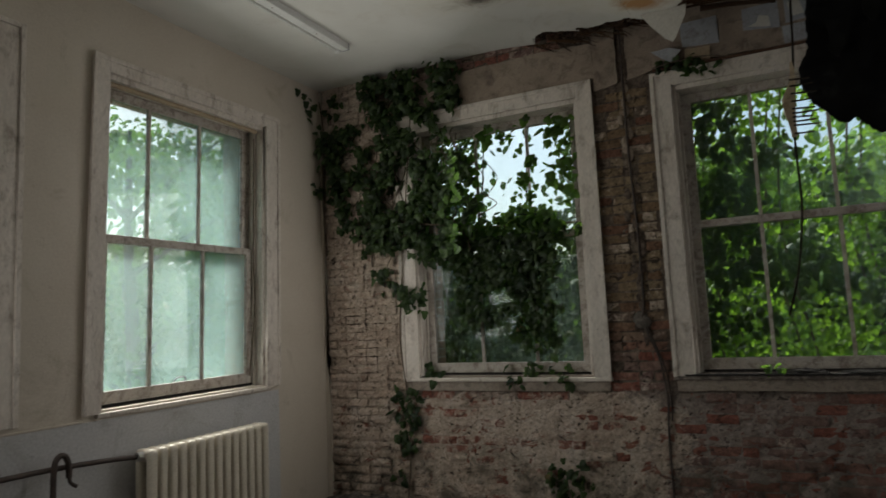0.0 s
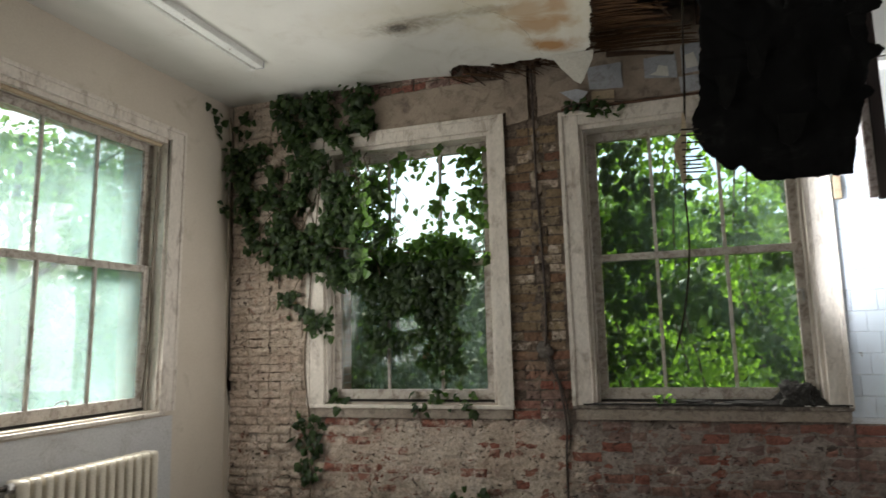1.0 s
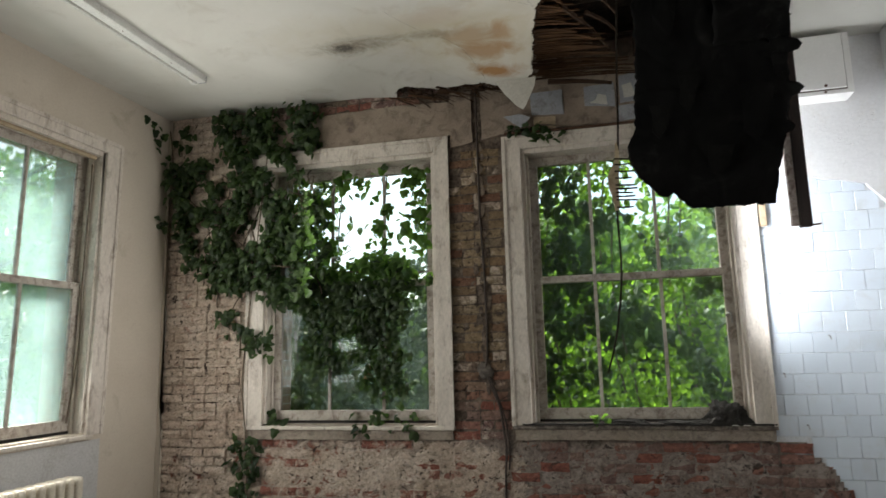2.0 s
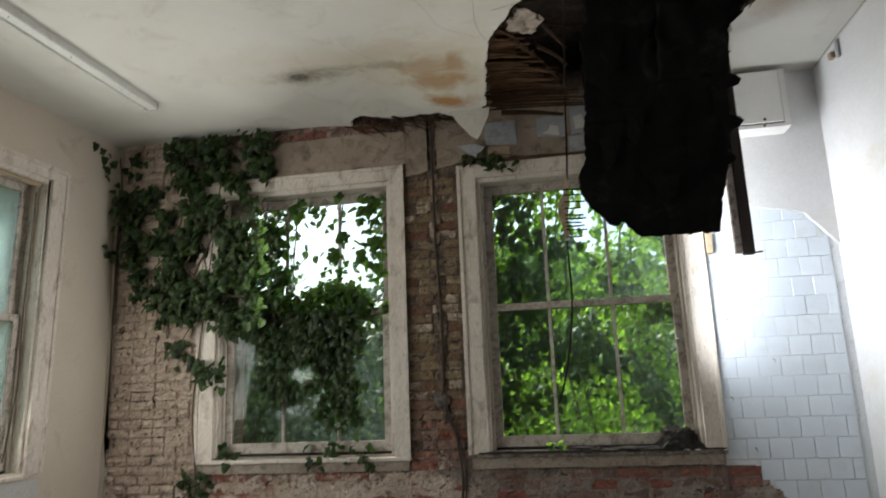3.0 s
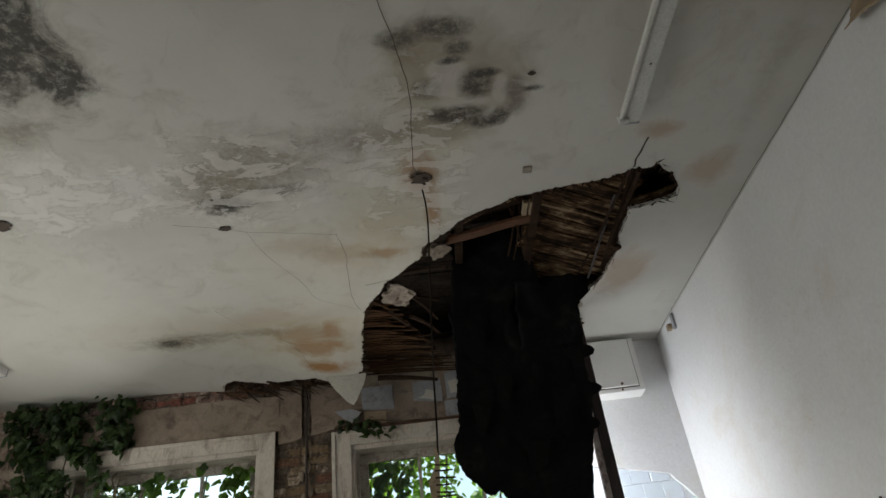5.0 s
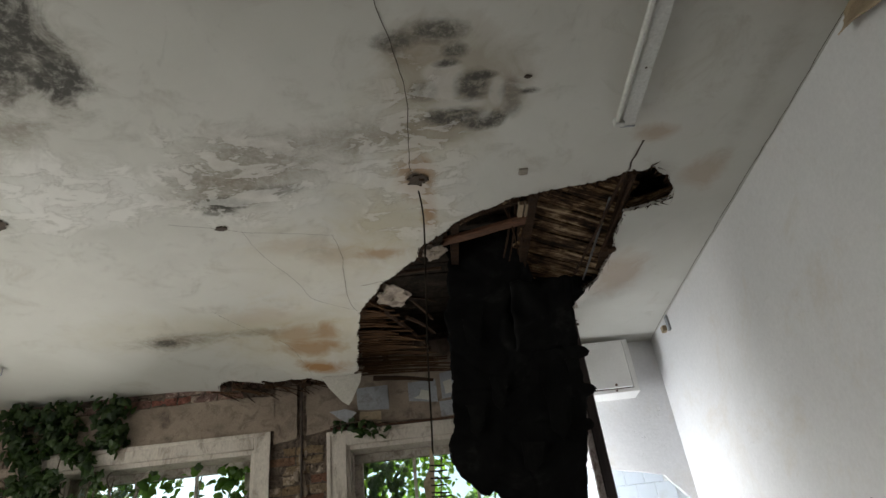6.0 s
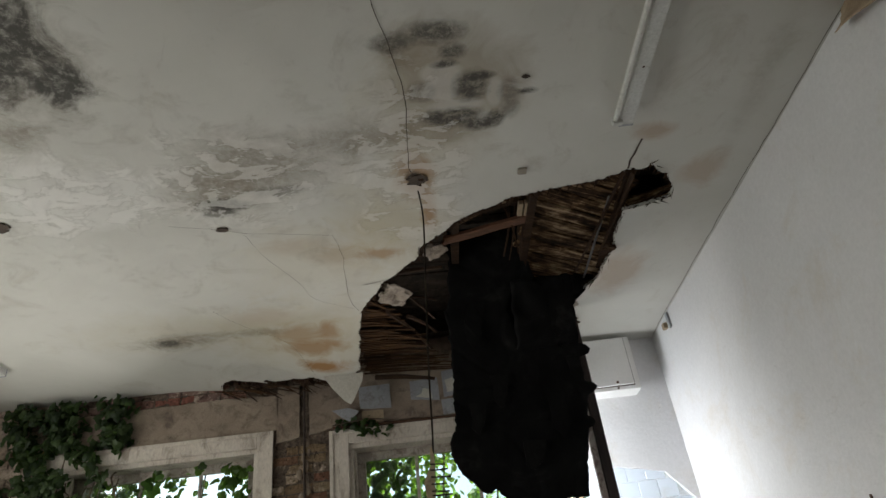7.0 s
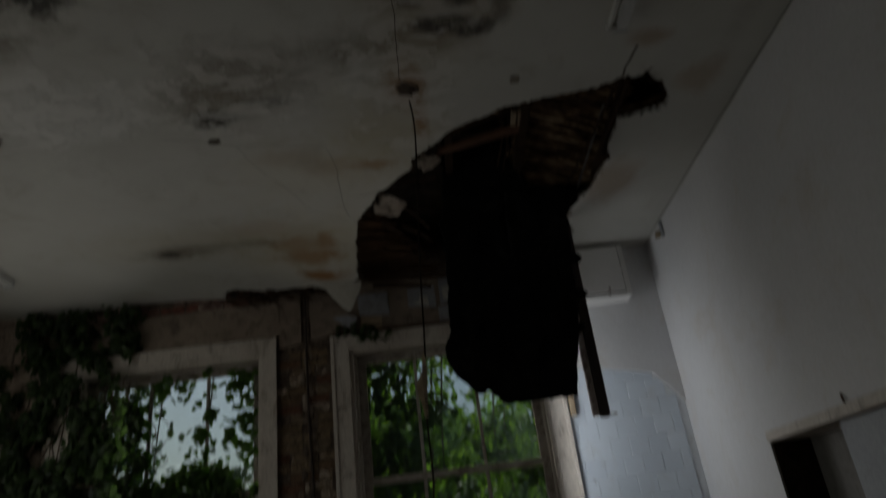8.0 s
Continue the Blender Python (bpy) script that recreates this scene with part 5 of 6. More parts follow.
def section_mesh():
    bm = bmesh.new()
    for dx in (-0.05, 0.05):
        box(bm, (dx - 0.026, -0.031, 0.13), (dx + 0.026, 0.031, 0.975), 0.022, 3)
    box(bm, (-0.076, -0.034, 0.90), (0.076, 0.034, 0.985), 0.03, 3)
    box(bm, (-0.076, -0.034, 0.12), (0.076, 0.034, 0.21), 0.03, 3)
    return bm


sec = finish(section_mesh(), "section", M_RADIATOR, True)
for i in range(14):
    s = new("section", sec)
    s.parent = rad
    s.matrix_world = pose(-2.575, 3.735 + i * 0.0815, 0)
for y in (3.82, 4.72):
    part("foot", boxed((-2.62, y - 0.025, 0.0), (-2.53, y + 0.025, 0.14), 0.008), M_RADIATOR, rad)
part("valve", tube([(-2.575, 3.66, 0.945), (-2.575, 3.70, 0.945)], 0.03, 10), M_CHROME, rad, "dull metal valve")
pipes = thing("heating_pipe", "dark iron heating pipe along the wall", "pipe")
part("run", tube(smooth_path([(-2.62, 0.5, 1.0), (-2.62, 2.0, 0.99), (-2.62, 3.0, 0.985), (-2.60, 3.45, 0.965), (-2.58, 3.67, 0.945)], 6), 0.016, 10), M_DARKMETAL, pipes, smooth=True)
part("swan_neck", tube(smooth_path([(-2.585, 3.115, 0.0), (-2.585, 3.115, 0.7), (-2.585, 3.118, 0.97), (-2.585, 3.14, 1.045), (-2.585, 3.18, 1.05), (-2.585, 3.205, 1.0), (-2.585, 3.21, 0.92)], 6), 0.017, 10), M_DARKMETAL, pipes, smooth=True)
part("tap", tube(smooth_path([(-2.585, 3.21, 0.92), (-2.575, 3.215, 0.89), (-2.555, 3.24, 0.865)], 3), 0.011, 8), M_DARKMETAL, pipes)

# ---- clutter on the sill of the leafy window ----
def lump(name, x, y, z, sx, sy, sz, seed, mat, label, cat):
    bm = bmesh.new()
    bmesh.ops.create_icosphere(bm, subdivisions=4, radius=1)
    for v in bm.verts:
        k = 1 + 0.35 * noise.noise(v.co * 1.8 + Vector((seed, 0, 0))) + 0.22 * noise.noise(v.co * 6 + Vector((0, seed, 0)))
        c = v.co * k
        v.co = Vector((c.x * sx + x, c.y * sy + y, max(c.z, -0.15) * sz + z))
    return tagged(part(name, bm, mat), label, cat)


lump("dirt_clump", 2.03, 5.92, 1.255, 0.15, 0.06, 0.15, 2, M_FELTLUMP, "black clump of rotted moss and dirt on the sill", "dirt")
lump("dirt_clump", 1.75, 5.90, 1.245, 0.22, 0.04, 0.025, 5, M_FELTLUMP, "flat black dirt along the rotten sill", "dirt")
lump("dirt_clump", 1.35, 5.91, 1.245, 0.12, 0.04, 0.035, 7, M_FELTLUMP, "flat black dirt along the rotten sill", "dirt")
for i, (x, y, a) in enumerate(((2.12, 5.885, 20), (2.05, 5.88, -15), (2.17, 5.89, 60))):
    bm = boxed((-0.05, -0.02, 0), (0.05, 0.02, 0.006), 0.001)
    bmesh.ops.rotate(bm, verts=bm.verts[:], matrix=Matrix.Rotation(radians(a), 3, 'Z'))
    bmesh.ops.translate(bm, verts=bm.verts[:], vec=(x, y, 1.236))
    tagged(part("paint_flake", bm, M_WHITEPATCH), "white flake of fallen paint on the sill", "paint flake", "paint flakes")

def dirt_strip():
    pts = [(0.55 + 1.8 * k / 60, 5.858 + 0.012 * noise.noise((k * 0.7, 0, 0))) for k in range(61)]
    back = [(x, 5.96) for x, y in pts[::-1]]
    return flat_piece(pts + back, 0.012, lambda u, v, w: Vector((u, v, 1.237 + w + 0.006 * noise.noise((u * 20, v * 20, 0)))))


tagged(part("sill_dirt", dirt_strip(), M_FELTLUMP), "black rotten dirt along the window sill", "dirt")
tagged(part("wood_block", boxed((2.375, 5.86, 2.67), (2.425, 5.90, 2.85), 0.006), M_BOARD), "small wooden block fixed beside the window", "wood block")

for x, z in ((2.46, 2.17), (2.43, 1.60), (2.55, 1.24), (2.75, 1.86)):
    tagged(part("wall_nail", tube([(x, YF + 0.01, z), (x + 0.004, YF - 0.03, z - 0.004), (x + 0.006, YF - 0.035, z - 0.03)], 0.003, 5), M_RUST), "thin bent nail in the tiled wall", "nail", "nails in the tiles")

# ---- rubble at the foot of the far wall ----
def heap():
    bm = bmesh.new()
    nx, ny = 110, 26
    grid = []
    for j in range(ny + 1):
        row = []
        for i in range(nx + 1):
            x, v = XL + 0.01 + (XR - XL - 0.02) * i / nx, j / ny
            y = 4.9 + (YF + 0.02 - 4.9) * v
            h = 0.02 + 0.20 * v ** 1.5 + (0.09 * max(0, min(1, (x + 1) / 1.5))) * v
            h *= 0.8 + 0.5 * noise.noise((x * 1.7, y * 1.7, 0))
            h += 0.05 * v * noise.noise((x * 6, y * 6, 3)) + 0.02 * v * noise.noise((x * 19, y * 19, 3))
            row.append(bm.verts.new((x, y, max(0.0, h if j else -0.01))))
        grid.append(row)
    for a, b in zip(grid, grid[1:]):
        for i in range(nx):
            bm.faces.new((a[i], a[i + 1], b[i + 1], b[i]))
    return bm


tagged(part("rubble", heap(), M_RUBBLE), "dark plaster rubble banked against the brick wall", "rubble", kind="stuff")

# ---- leaves ----
IVY_SHAPE = [(0, 0), (0.28, -0.12), (0.50, 0.12), (0.34, 0.36), (0.30, 0.66), (0, 1.0), (-0.30, 0.66), (-0.34, 0.36), (-0.50, 0.12), (-0.28, -0.12)]


def leaf_cloud(name, places, normals, sizes, material, seed=0, shape=IVY_SHAPE, droop=0.25):
    """Many folded leaves in one mesh: each faces its normal and hangs tip down, more or less."""
    rng = np.random.default_rng(seed)
    n = len(places)
    places, normals = np.asarray(places, float), np.asarray(normals, float)
    normals = normals + rng.normal(0, 0.6, (n, 3))
    normals /= np.linalg.norm(normals, axis=1)[:, None]
    down = np.array((0, 0, -1.0)) + rng.normal(0, 0.55, (n, 3))
    t = down - (down * normals).sum(1)[:, None] * normals
    t /= np.linalg.norm(t, axis=1)[:, None] + 1e-9
    s = np.cross(t, normals)
    k = len(shape)
    sh = np.array([(u, v, -0.22 * abs(u) - droop * v * v) for u, v in shape] + [(0, 0.4, 0.06)])
    size = np.asarray(sizes, float)[:, None, None]
    pts = places[:, None, :] + size * (sh[None, :, 0:1] * s[:, None, :] + sh[None, :, 1:2] * t[:, None, :] + sh[None, :, 2:3] * normals[:, None, :])
    tris = np.array([(i, (i + 1) % k, k) for i in range(k)])
    faces = (np.arange(n)[:, None, None] * (k + 1) + tris[None]).reshape(-1, 3)
    me = bpy.data.meshes.new(name)
    me.from_pydata(pts.reshape(-1, 3).tolist(), [], faces.tolist())
    me.materials.append(material)
    return new(name, me)


IVY_AREAS = [  # outline on the far wall, leaves, how far they stand off
    ([(-2.20, 4.02), (-1.85, 4.06), (-1.15, 4.0), (-1.12, 3.72), (-1.4, 3.45), (-1.22, 3.34), (-1.12, 3.3), (-1.10, 2.9), (-1.0, 2.6), (-1.3, 2.3), (-1.55, 2.2), (-1.75, 2.35), (-1.95, 2.2), (-2.1, 2.45), (-2.05, 2.9), (-1.95, 3.2), (-2.15, 3.5)], 2150, 0.19),
    ([(-2.70, 3.62), (-2.35, 3.66), (-2.1, 3.5), (-1.9, 3.2), (-1.9, 2.7), (-2.1, 2.35), (-2.35, 2.5), (-2.45, 2.8), (-2.68, 3.05)], 800, 0.14),
    ([(-1.62, 2.66), (-0.9, 2.62), (-0.18, 2.58), (-0.16, 2.40), (-0.55, 2.3), (-0.6, 1.9), (-1.0, 1.9), (-1.4, 2.3), (-1.6, 2.3)], 1000, 0.08),
    ([(-1.35, 2.4), (-0.35, 2.4), (-0.40, 1.9), (-0.42, 1.45), (-0.75, 1.4), (-0.9, 1.75), (-1.2, 1.6), (-1.35, 1.9)], 700, 0.05),
    ([(-2.1, 2.3), (-1.9, 2.3), (-1.85, 2.05), (-2.0, 1.98), (-2.15, 2.1)], 26, 0.06), ([(-1.95, 2.02), (-1.62, 2.1), (-1.55, 1.95), (-1.70, 1.82), (-1.9, 1.8)], 60, 0.1),
    ([(-1.9, 1.16), (-1.74, 1.16), (-1.72, 0.8), (-1.8, 0.4), (-2.0, 0.25), (-1.9, 0.7)], 75, 0.06), ([(-1.72, 1.36), (-1.5, 1.34), (-1.5, 1.22), (-1.75, 1.2)], 24, 0.06),
    ([(-0.9, 1.36), (-0.3, 1.34), (-0.3, 1.18), (-0.55, 1.15), (-0.9, 1.24)], 40, 0.05), ([(-2.9, 3.0), (-2.66, 3.05), (-2.66, 3.3), (-2.8, 3.2)], 10, 0.04),
    ([(-2.62, 4.0), (-2.45, 3.95), (-2.5, 3.75), (-2.65, 3.7)], 14, 0.04), ([(-1.2, 3.42), (-0.2, 3.44), (-0.2, 3.30), (-0.75, 3.26), (-1.1, 3.3)], 36, 0.05),
    ([(-0.75, 3.1), (-0.55, 3.2), (-0.52, 2.6), (-0.75, 2.6)], 44, 0.05), ([(-0.45, 3.35), (-0.16, 3.4), (-0.16, 2.6), (-0.38, 2.6)], 70, 0.05),
    ([(0.50, 3.66), (1.0, 3.62), (0.98, 3.52), (0.52, 3.48)], 40, 0.05), ([(-0.5, 0.62), (-0.2, 0.62), (-0.15, 0.3), (-0.55, 0.3)], 50, 0.12)]
rng = random.Random(5)
ivy_p, ivy_n, ivy_s = [], [], []
for poly, n, off in IVY_AREAS:
    xs_, zs_ = [p[0] for p in poly], [p[1] for p in poly]
    made = 0
    while made < n:
        x, z = rng.uniform(min(xs_), max(xs_)), rng.uniform(min(zs_), max(zs_))
        if not inside(x + 0.16 * noise.noise((x * 6, z * 6, 1)) + rng.gauss(0, 0.03), z + 0.16 * noise.noise((x * 6, z * 6, 5)) + rng.gauss(0, 0.03), poly) or noise.noise((x * 5, z * 5, 7)) < (-0.12 if off > 0.1 else -0.26):
            continue
        deep = any(u0 < x < u1 and v0 < z < v1 for u0, u1, v0, v1 in (WIN_B,))
        y = YF - 0.015 - off * rng.random() ** 1.5 + (0.07 if deep and off < 0.1 else 0)
        ivy_p.append((x, y, z))
        ivy_n.append((rng.uniform(-0.3, 0.3), -1.0, 0.45))
        ivy_s.append(rng.uniform(0.038, 0.088))
        made += 1
for y, z in ((5.72, 3.95), (5.66, 3.9), (5.75, 3.86), (5.69, 3.82), (5.64, 3.97), (5.78, 3.9), (5.6, 3.93), (5.70, 3.74), (5.84, 3.7), (5.55, 3.99), (5.85, 3.55), (5.8, 3.62), (5.72, 3.1), (5.78, 3.02), (5.84, 3.08)):
    ivy_p.append((XL + 0.02, y, z))
    ivy_n.append((1.0, -0.2, 0.4))
    ivy_s.append(rng.uniform(0.05, 0.09))
ivy = thing("ivy_plant", "dark green ivy sprawling over the corner brickwork and window", "ivy")
order = list(range(len(ivy_p)))
rng.shuffle(order)
lone, many = order[:280], order[280:]
# Leaves in front of the upper panes take the backlit colour.
backlit = [i for i in many if -1.35 < ivy_p[i][0] < -0.12 and 2.45 < ivy_p[i][2] < 3.42 and ivy_p[i][1] > 5.82]
taken = set(backlit)
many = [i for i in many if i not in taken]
pane_leaves = leaf_cloud("young_foliage", [ivy_p[i] for i in backlit], [ivy_n[i] for i in backlit], [ivy_s[i] * 1.15 for i in backlit], M_IVYBACKLIT, 4)
pane_leaves.parent = ivy
tagged(pane_leaves, "ivy leaves before the upper panes, backlight in their colour", kind="stuff")
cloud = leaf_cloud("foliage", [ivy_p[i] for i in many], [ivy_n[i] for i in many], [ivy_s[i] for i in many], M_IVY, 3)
cloud.parent = ivy
tagged(cloud, kind="stuff")
leaf_meshes = []
for k in range(6):
    one = leaf_cloud("leaf", [(0, 0, 0)], [(0, -1, 0.3)], [1.0], M_IVY if k < 5 else M_IVYDRY, 20 + k)
    leaf_meshes.append(one.data)
    bpy.data.objects.remove(one)
for i in lone:
    o = new("leaf", leaf_meshes[rng.randrange(6) if rng.random() < 0.3 else rng.randrange(5)])
    o.parent = ivy
    turn = 75 if ivy_n[i][0] > 0.8 else rng.uniform(-35, 35)
    o.matrix_world = pose(*ivy_p[i], rng.uniform(-25, 25), rng.uniform(-30, 30), turn) @ Matrix.Scale(ivy_s[i], 4)
for a in range(30):
    x, z = rng.uniform(-2.35, -1.0), rng.uniform(2.75, 3.5)
    pts = [(x, YF - 0.03, z)]
    for k in range(6):
        x += rng.uniform(-0.12, 0.12)
        z -= rng.uniform(0.02, 0.16)
        pts.append((x, YF - 0.02 - rng.uniform(0, 0.06), z))
    part("stem", tube(smooth_path(pts, 3), rng.uniform(0.003, 0.007), 5), M_STEM, ivy)
for pts in ([(-1.86, 5.87, 0.1), (-1.80, 5.86, 0.6), (-1.82, 5.865, 1.1), (-1.86, 5.85, 1.6), (-1.8, 5.85, 2.3), (-1.7, 5.8, 3.0), (-1.6, 5.8, 3.9)],
            [(-2.66, 5.87, 2.4), (-2.68, 5.86, 3.0), (-2.66, 5.87, 3.6), (-2.69, 5.85, 3.95)], [(-1.9, 5.86, 2.5), (-2.2, 5.85, 3.0), (-2.5, 5.86, 3.3)], [(-1.6, 5.83, 2.6), (-1.0, 5.9, 2.52), (-0.2, 5.95, 2.48)]):
    part("stem", tube(smooth_path(pts, 5), 0.009, 6, 0.6), M_STEM, ivy)
part("stem", tube(smooth_path([(0.5, 5.85, 3.6), (0.8, 5.84, 3.62), (1.05, 5.85, 3.58)], 4), 0.005, 5), M_STEM, ivy)
sprig = leaf_cloud("weed_sprig", [(1.13 + 0.05 * math.cos(i * 2.1), 5.90 + 0.02 * math.sin(i * 3), 1.25 + 0.012 * i) for i in range(7)], [(0, -0.6, 0.8)] * 7, [0.06] * 7, M_IVYBACKLIT, 9)
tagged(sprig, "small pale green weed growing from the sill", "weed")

# ---- outdoors ----
ground = part("ground", boxed((-400, -400, -0.9), (400, 400, -0.6)), M_GROUND)
tagged(ground, "weedy green ground outside the building", "ground", kind="structure")
LEAF_SIMPLE = [(0, 0), (0.36, 0.25), (0.30, 0.65), (0, 1.0), (-0.30, 0.65), (-0.36, 0.25)]


def climber(name, label, n, sampler, size, material, seed, facing):
    r = random.Random(seed)
    P = []
    while len(P) < n:
        p = sampler(r)
        if p:
            P.append(p)
    th = thing(name, label, "climbing plant")
    c = leaf_cloud("foliage", P, [facing] * n, [size * r.uniform(0.6, 1.3) for _ in P], material, seed, LEAF_SIMPLE)
    c.parent = th
    tagged(c, kind="stuff")
    return th


def behind_c(r):
    x, z, y = r.uniform(-0.2, 3.6), r.uniform(-0.5, 4.4), r.uniform(6.5, 7.5)
    gap = math.exp(-((x - 1.75) / 0.55) ** 2 - ((z - 3.2) / 0.5) ** 2)
    if r.random() < gap * 0.97 or noise.noise((x * 1.8, z * 1.8, y)) < -0.18:
        return None
    return (x, y, z)


def behind_b(r):
    x, z, y = r.uniform(-2.6, 0.3), r.uniform(-0.5, 4.2), r.uniform(6.45, 7.2)
    gap = math.exp(-((x + 1.0) / 0.58) ** 6 - ((z - 3.2) / 0.55) ** 6)
    if r.random() < gap * 0.99 or noise.noise((x * 1.8, z * 1.8, y)) < -0.2:
        return None
    return (x, y, z)


def near_c(r):
    x, z, y = r.uniform(0.0, 3.2), r.uniform(-0.3, 4.2), r.uniform(6.36, 6.62)
    open_mid = math.exp(-((x - 1.72) / 0.42) ** 2 - ((z - 3.25) / 0.6) ** 4)
    edge = min(1.0, abs(x - 1.6) / 0.8)
    if r.random() < open_mid * 1.2 or noise.noise((x * 2.6, z * 2.6, 4.0)) < 0.22 - 0.42 * edge:
        return None
    return (x, y, z)


vine_near = climber("vine_screen", "vine leaves close against the window, shade in their colour", 6500, near_c, 0.088, M_VINESHADE, 37, (0, -1, 0.4))
vine_c = climber("vine_screen", "green vine leaves growing outside the window, sunlight in their colour", 16000, behind_c, 0.068, M_VINELIT, 31, (0, -1, 0.5))
vine_b = climber("vine_screen", "green vine leaves pressed outside the overgrown window, shade in their colour", 11000, behind_b, 0.085, M_VINESHADE, 33, (0, -1, 0.5))
def hedge(r):
    x, z, y = r.uniform(-6, 5), r.uniform(-0.6, 2.9), r.uniform(8.4, 9.6)
    if z > (2.45 if x < -0.5 else 2.3) + 0.5 * noise.noise((x * 0.9, 0, 4)):
        return None
    return (x, y, z)


# Added foliage bank that closes bright gaps behind the vines, in the shaded tone.
vine_h = climber("hedge", "dense dark green hedge behind the window vines", 19000, hedge, 0.17, M_VINESHADE, 35, (0, -1, 0.5))
for v, x0, x1 in ((vine_h, -5.5, 4.5), (vine_c, 0.2, 3.2), (vine_b, -2.3, 0.1), (vine_near, 0.1, 3.1)):
    for k in range(6):
        x = x0 + (x1 - x0) * k / 5
        part("stem", tube(smooth_path([(x, 6.9 + (2.0 if v is vine_h else 0), -0.62), (x + 0.1, 6.8 + (2.0 if v is vine_h else 0), 1.0), (x - 0.1, 6.9 + (2.0 if v is vine_h else 0), 1.8 if v is vine_h else 2.4), (x + 0.05, 6.8 + (2.0 if v is vine_h else 0), 2.2 if v is vine_h else 4.0)], 5), 0.014, 6, 0.5), M_STEM, v)


def tree(x, y, height, spread, n, size, seed, label):
    r = random.Random(seed)
    t = thing("tree", label, "tree", "trees outdoors")
    base = Vector((x, y, -0.65))
    part("trunk", tube(smooth_path([base, base + Vector((0.1, 0.05, height * 0.3)), base + Vector((-0.1, 0.1, height * 0.6)), base + Vector((0.05, 0, height * 0.9))], 5), 0.16, 9, 0.25), M_BARK, t)
    clumps = []
    for k in range(13):
        a, h = r.uniform(0, 2 * math.pi), height * r.uniform(0.2, 0.85)
        reach = spread * r.uniform(0.5, 1.0) * (1.1 - 0.6 * abs(h / height - 0.5))
        s = base + Vector((0, 0, h * 0.8))
        e = base + Vector((math.cos(a) * reach, math.sin(a) * reach, h + 0.2 * reach))
        part("limb", tube(smooth_path([s, (s + e) / 2 + Vector((0, 0, 0.1)), e], 4), 0.05, 6, 0.3), M_BARK, t)
        clumps += [(e, 0.32 * spread), ((s + e) / 2, 0.30 * spread), (base + Vector((math.cos(a + 1) * reach * 0.5, math.sin(a + 1) * reach * 0.5, h)), 0.3 * spread)]
    P, N = [], []
    while len(P) < n:
        c, rad_ = r.choice(clumps)
        d = Vector((r.gauss(0, 1), r.gauss(0, 1), r.gauss(0, 0.8)))
        p = c + d * rad_ * 0.55
        if noise.noise(p * 1.1) < -0.25 or p.z < -0.55:
            continue
        P.append(p)
        N.append(tuple(d.normalized() + Vector((0, 0, 0.6))))
    c = leaf_cloud("crown", P, N, [size * r.uniform(0.6, 1.3) for _ in P], M_TREE, seed, LEAF_SIMPLE)
    c.parent = t
    return t


for i, (x, y, h, s, n) in enumerate(((1.2, 10.6, 5.0, 2.3, 10000), (4.2, 10.5, 6.0, 2.6, 6000), (-2.6, 11.5, 2.6, 2.2, 5000), (-8.2, 12.5, 7.0, 2.8, 6000), (-8.5, 8.2, 6.5, 3.0, 7000), (-9.5, 4.0, 5.2, 3.0, 7000), (-11.0, 13.0, 8.0, 3.6, 7000), (-8.8, 0.5, 6.0, 2.8, 5000), (7.5, 14, 8, 3.4, 5000))):
    tree(x, y, h, s, n, 0.17, 40 + i, "leafy green tree in the grounds outside")


# ---- tiles and bricks, piece by piece ----
def tile_mesh(w, h):
    return boxed((-w / 2, -0.006, -h / 2), (w / 2, 0.006, h / 2), 0.0025)


tile_data = finish(tile_mesh(0.1495, 0.1415), "tile", M_TILE)
half_data = finish(tile_mesh(0.07, 0.1415), "tile", M_TILE)
rng = random.Random(8)
for j in range(21):
    z = 0.075 + j * 0.1445
    for i in range(-1, 7):
        x = 2.42 + i * 0.152 + (0.076 if j % 2 else 0)
        if z > float(np.interp(x, [p[0] for p in TILE_TOP], [p[1] for p in TILE_TOP])) + 0.02:
            continue
        if x < 2.33 or (z < 1.2 and x < stub_edge(z) + 0.03):
            continue
        cut = x + 0.075 > XR
        if cut and x - 0.035 + 0.035 > XR - 0.03:
            continue
        o = new("tile", half_data if cut else tile_data)
        o.parent = tiled
        o.matrix_world = pose(x - (0.038 if cut else 0), YF + 0.010 + rng.uniform(-0.0015, 0.0015), z, rng.uniform(-0.4, 0.4), 0, rng.uniform(-0.4, 0.4))


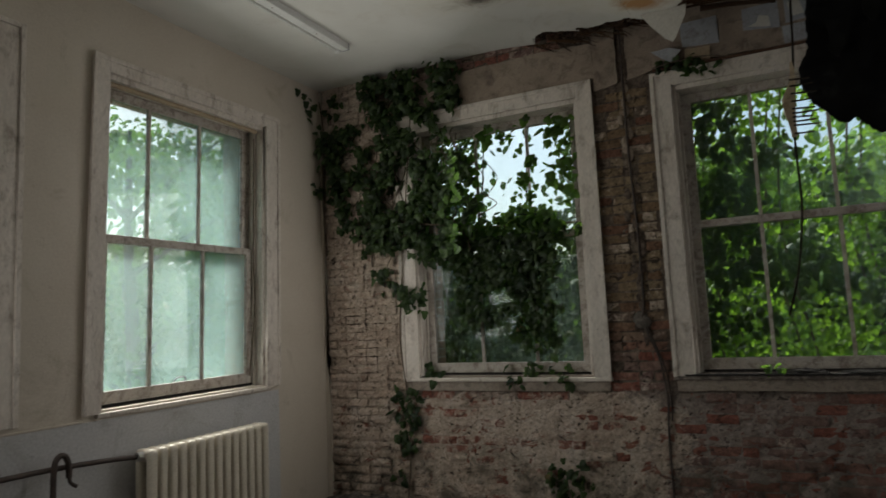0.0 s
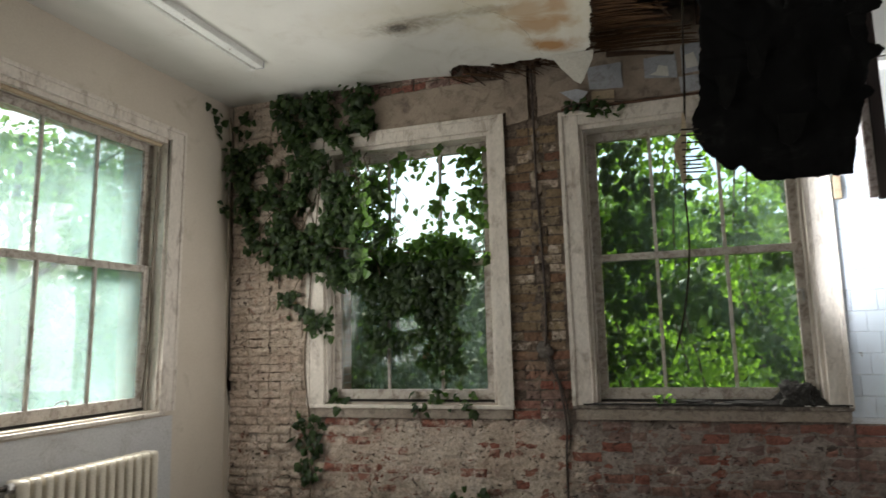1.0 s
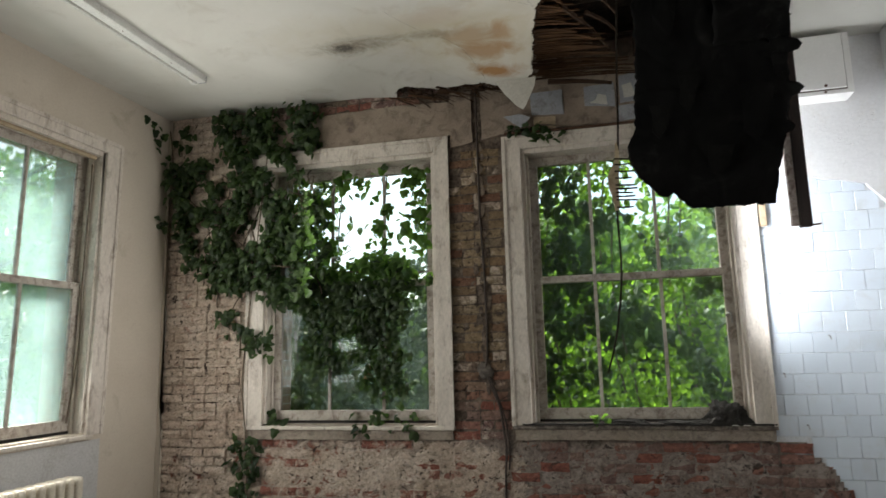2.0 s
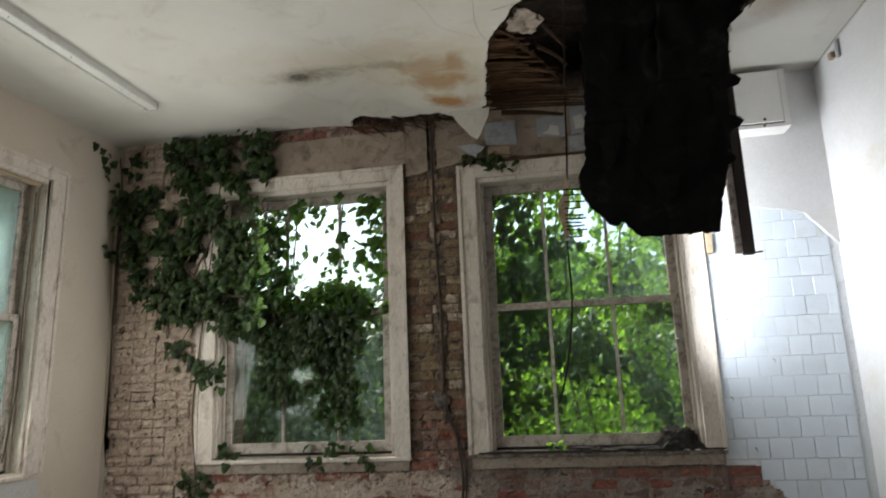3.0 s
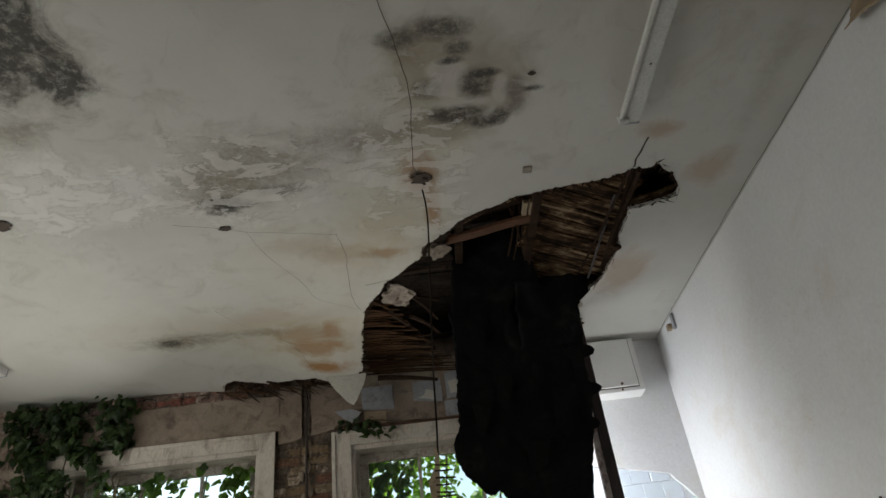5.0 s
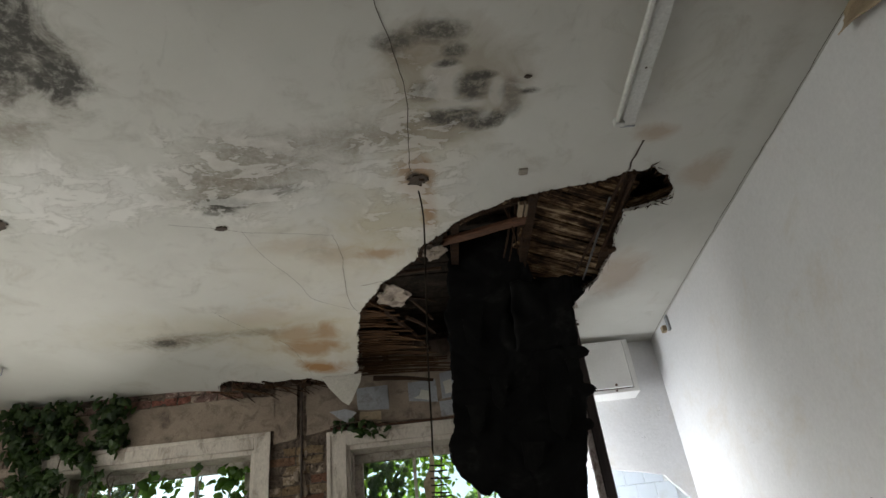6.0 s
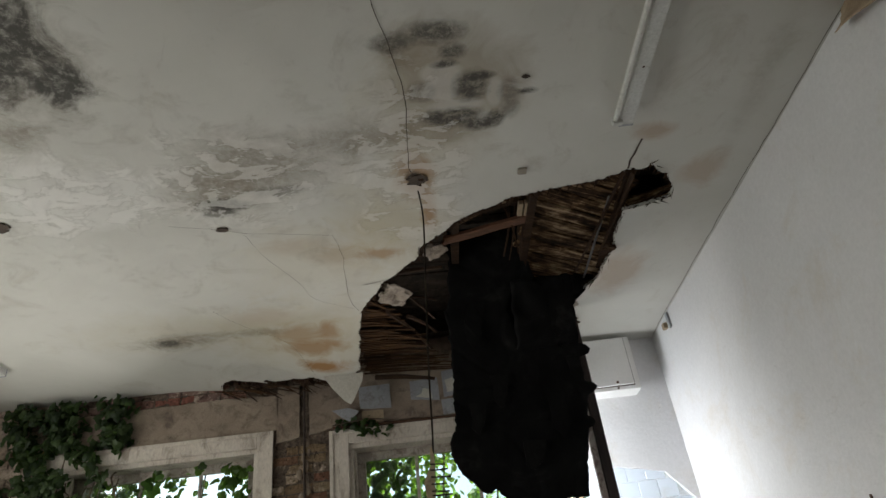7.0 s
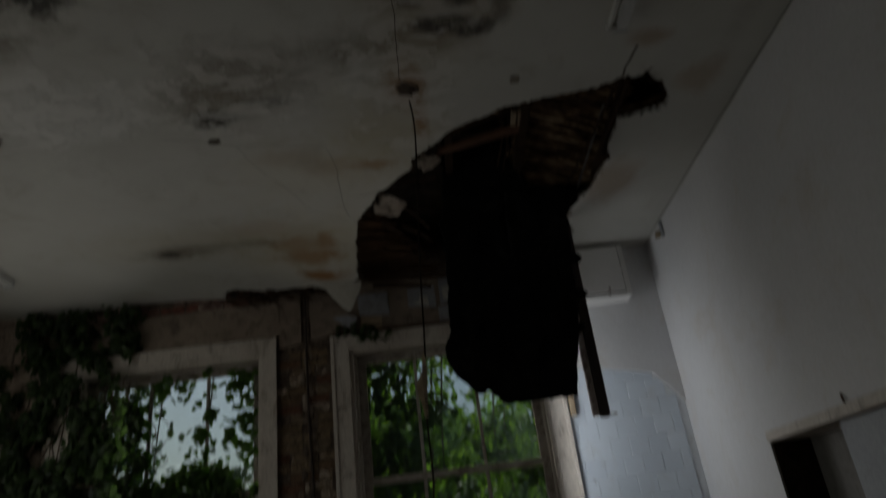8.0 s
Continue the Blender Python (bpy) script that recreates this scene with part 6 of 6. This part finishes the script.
def brick_mesh(w, seed):
    """A worn brick: a block whose arrises are chipped and whose face is uneven."""
    h, r = 0.064, random.Random(seed)
    bm = bmesh.new()
    nu, nv = 5, 3
    rows = []
    for j in range(nv):
        row = []
        for i in range(nu):
            u, v = i / (nu - 1), j / (nv - 1)
            rim = i in (0, nu - 1) or j in (0, nv - 1)
            x = (u - 0.5) * w + (r.uniform(-0.006, 0.006) if rim else 0)
            z = (v - 0.5) * h + (r.uniform(-0.005, 0.005) if rim else 0)
            y = r.uniform(0.002, 0.010) if rim else r.uniform(-0.004, 0.002)
            row.append(bm.verts.new((x, y, z)))
        rows.append(row)
    for a, b in zip(rows, rows[1:]):
        for i in range(nu - 1):
            bm.faces.new((a[i], a[i + 1], b[i + 1], b[i]))
    edge = rows[0] + [q[-1] for q in rows[1:]] + rows[-1][-2::-1] + [q[0] for q in rows[-2:0:-1]]
    back = [bm.verts.new((v.co.x, 0.05, v.co.z)) for v in edge]
    for i in range(len(edge)):
        j = (i + 1) % len(edge)
        bm.faces.new((edge[i], back[i], back[j], edge[j]))
    return bm


full = [finish(brick_mesh(0.212, s), "brick", M_BRICK) for s in range(10)]
head = [finish(brick_mesh(0.100, 50 + s), "brick", M_BRICK) for s in range(8)]


def covered(x, z):
    if any(u0 - 0.17 < x < u1 + 0.15 and v0 - 0.12 < z < v1 + 0.1 for u0, u1, v0, v1 in (WIN_B, WIN_C)):
        return True
    if -1.9 < x < 0.06 and z > 3.6 and z < 3.94:
        return True
    if 0.0 < x < 2.6 and z > 3.52:
        return True
    if abs(x - 0.265) < 0.04 and z > 1.6:
        return True
    return x > 2.33 and (z > 1.11 or x > stub_edge(z) - 0.06)


spots = []
rng = random.Random(11)
for j in range(52):
    z = 0.16 + j * 0.0765
    x = XL + 0.01
    kind = j % 2
    while x < 2.95:
        w = 0.225 if (kind or rng.random() < 0.25) else 0.1125
        kind = 1 - kind if rng.random() < 0.8 else kind
        c = x + w / 2
        x += w
        if covered(c, z) or z > 4.08:
            continue
        lowz = z < 1.15
        if rng.random() < (0.10 if lowz else 0.03):
            continue
        spots.append((c, z, w > 0.15, rng.uniform(-0.012, 0.005) if lowz else rng.uniform(-0.007, 0.003)))
spots.sort(key=lambda s: abs(s[0] + 0.2) + 0.6 * abs(s[1] - 1.6))
rest = bmesh.new()
for n_, (x, z, is_full, dy) in enumerate(spots):
    data = full[rng.randrange(10)] if is_full else head[rng.randrange(8)]
    m = pose(x, YF + dy, z, rng.uniform(-1, 1), rng.uniform(-1.2, 1.2), rng.uniform(-1, 1))
    if n_ < 300:
        o = new("brick", data)
        o.parent = wall_north
        o.matrix_world = m
    else:
        was = len(rest.verts)
        rest.from_mesh(data)
        rest.verts.ensure_lookup_table()
        for v in rest.verts[was:]:
            v.co = m @ v.co
tagged(part("brickwork", rest, M_BRICK, wall_north), kind="stuff")
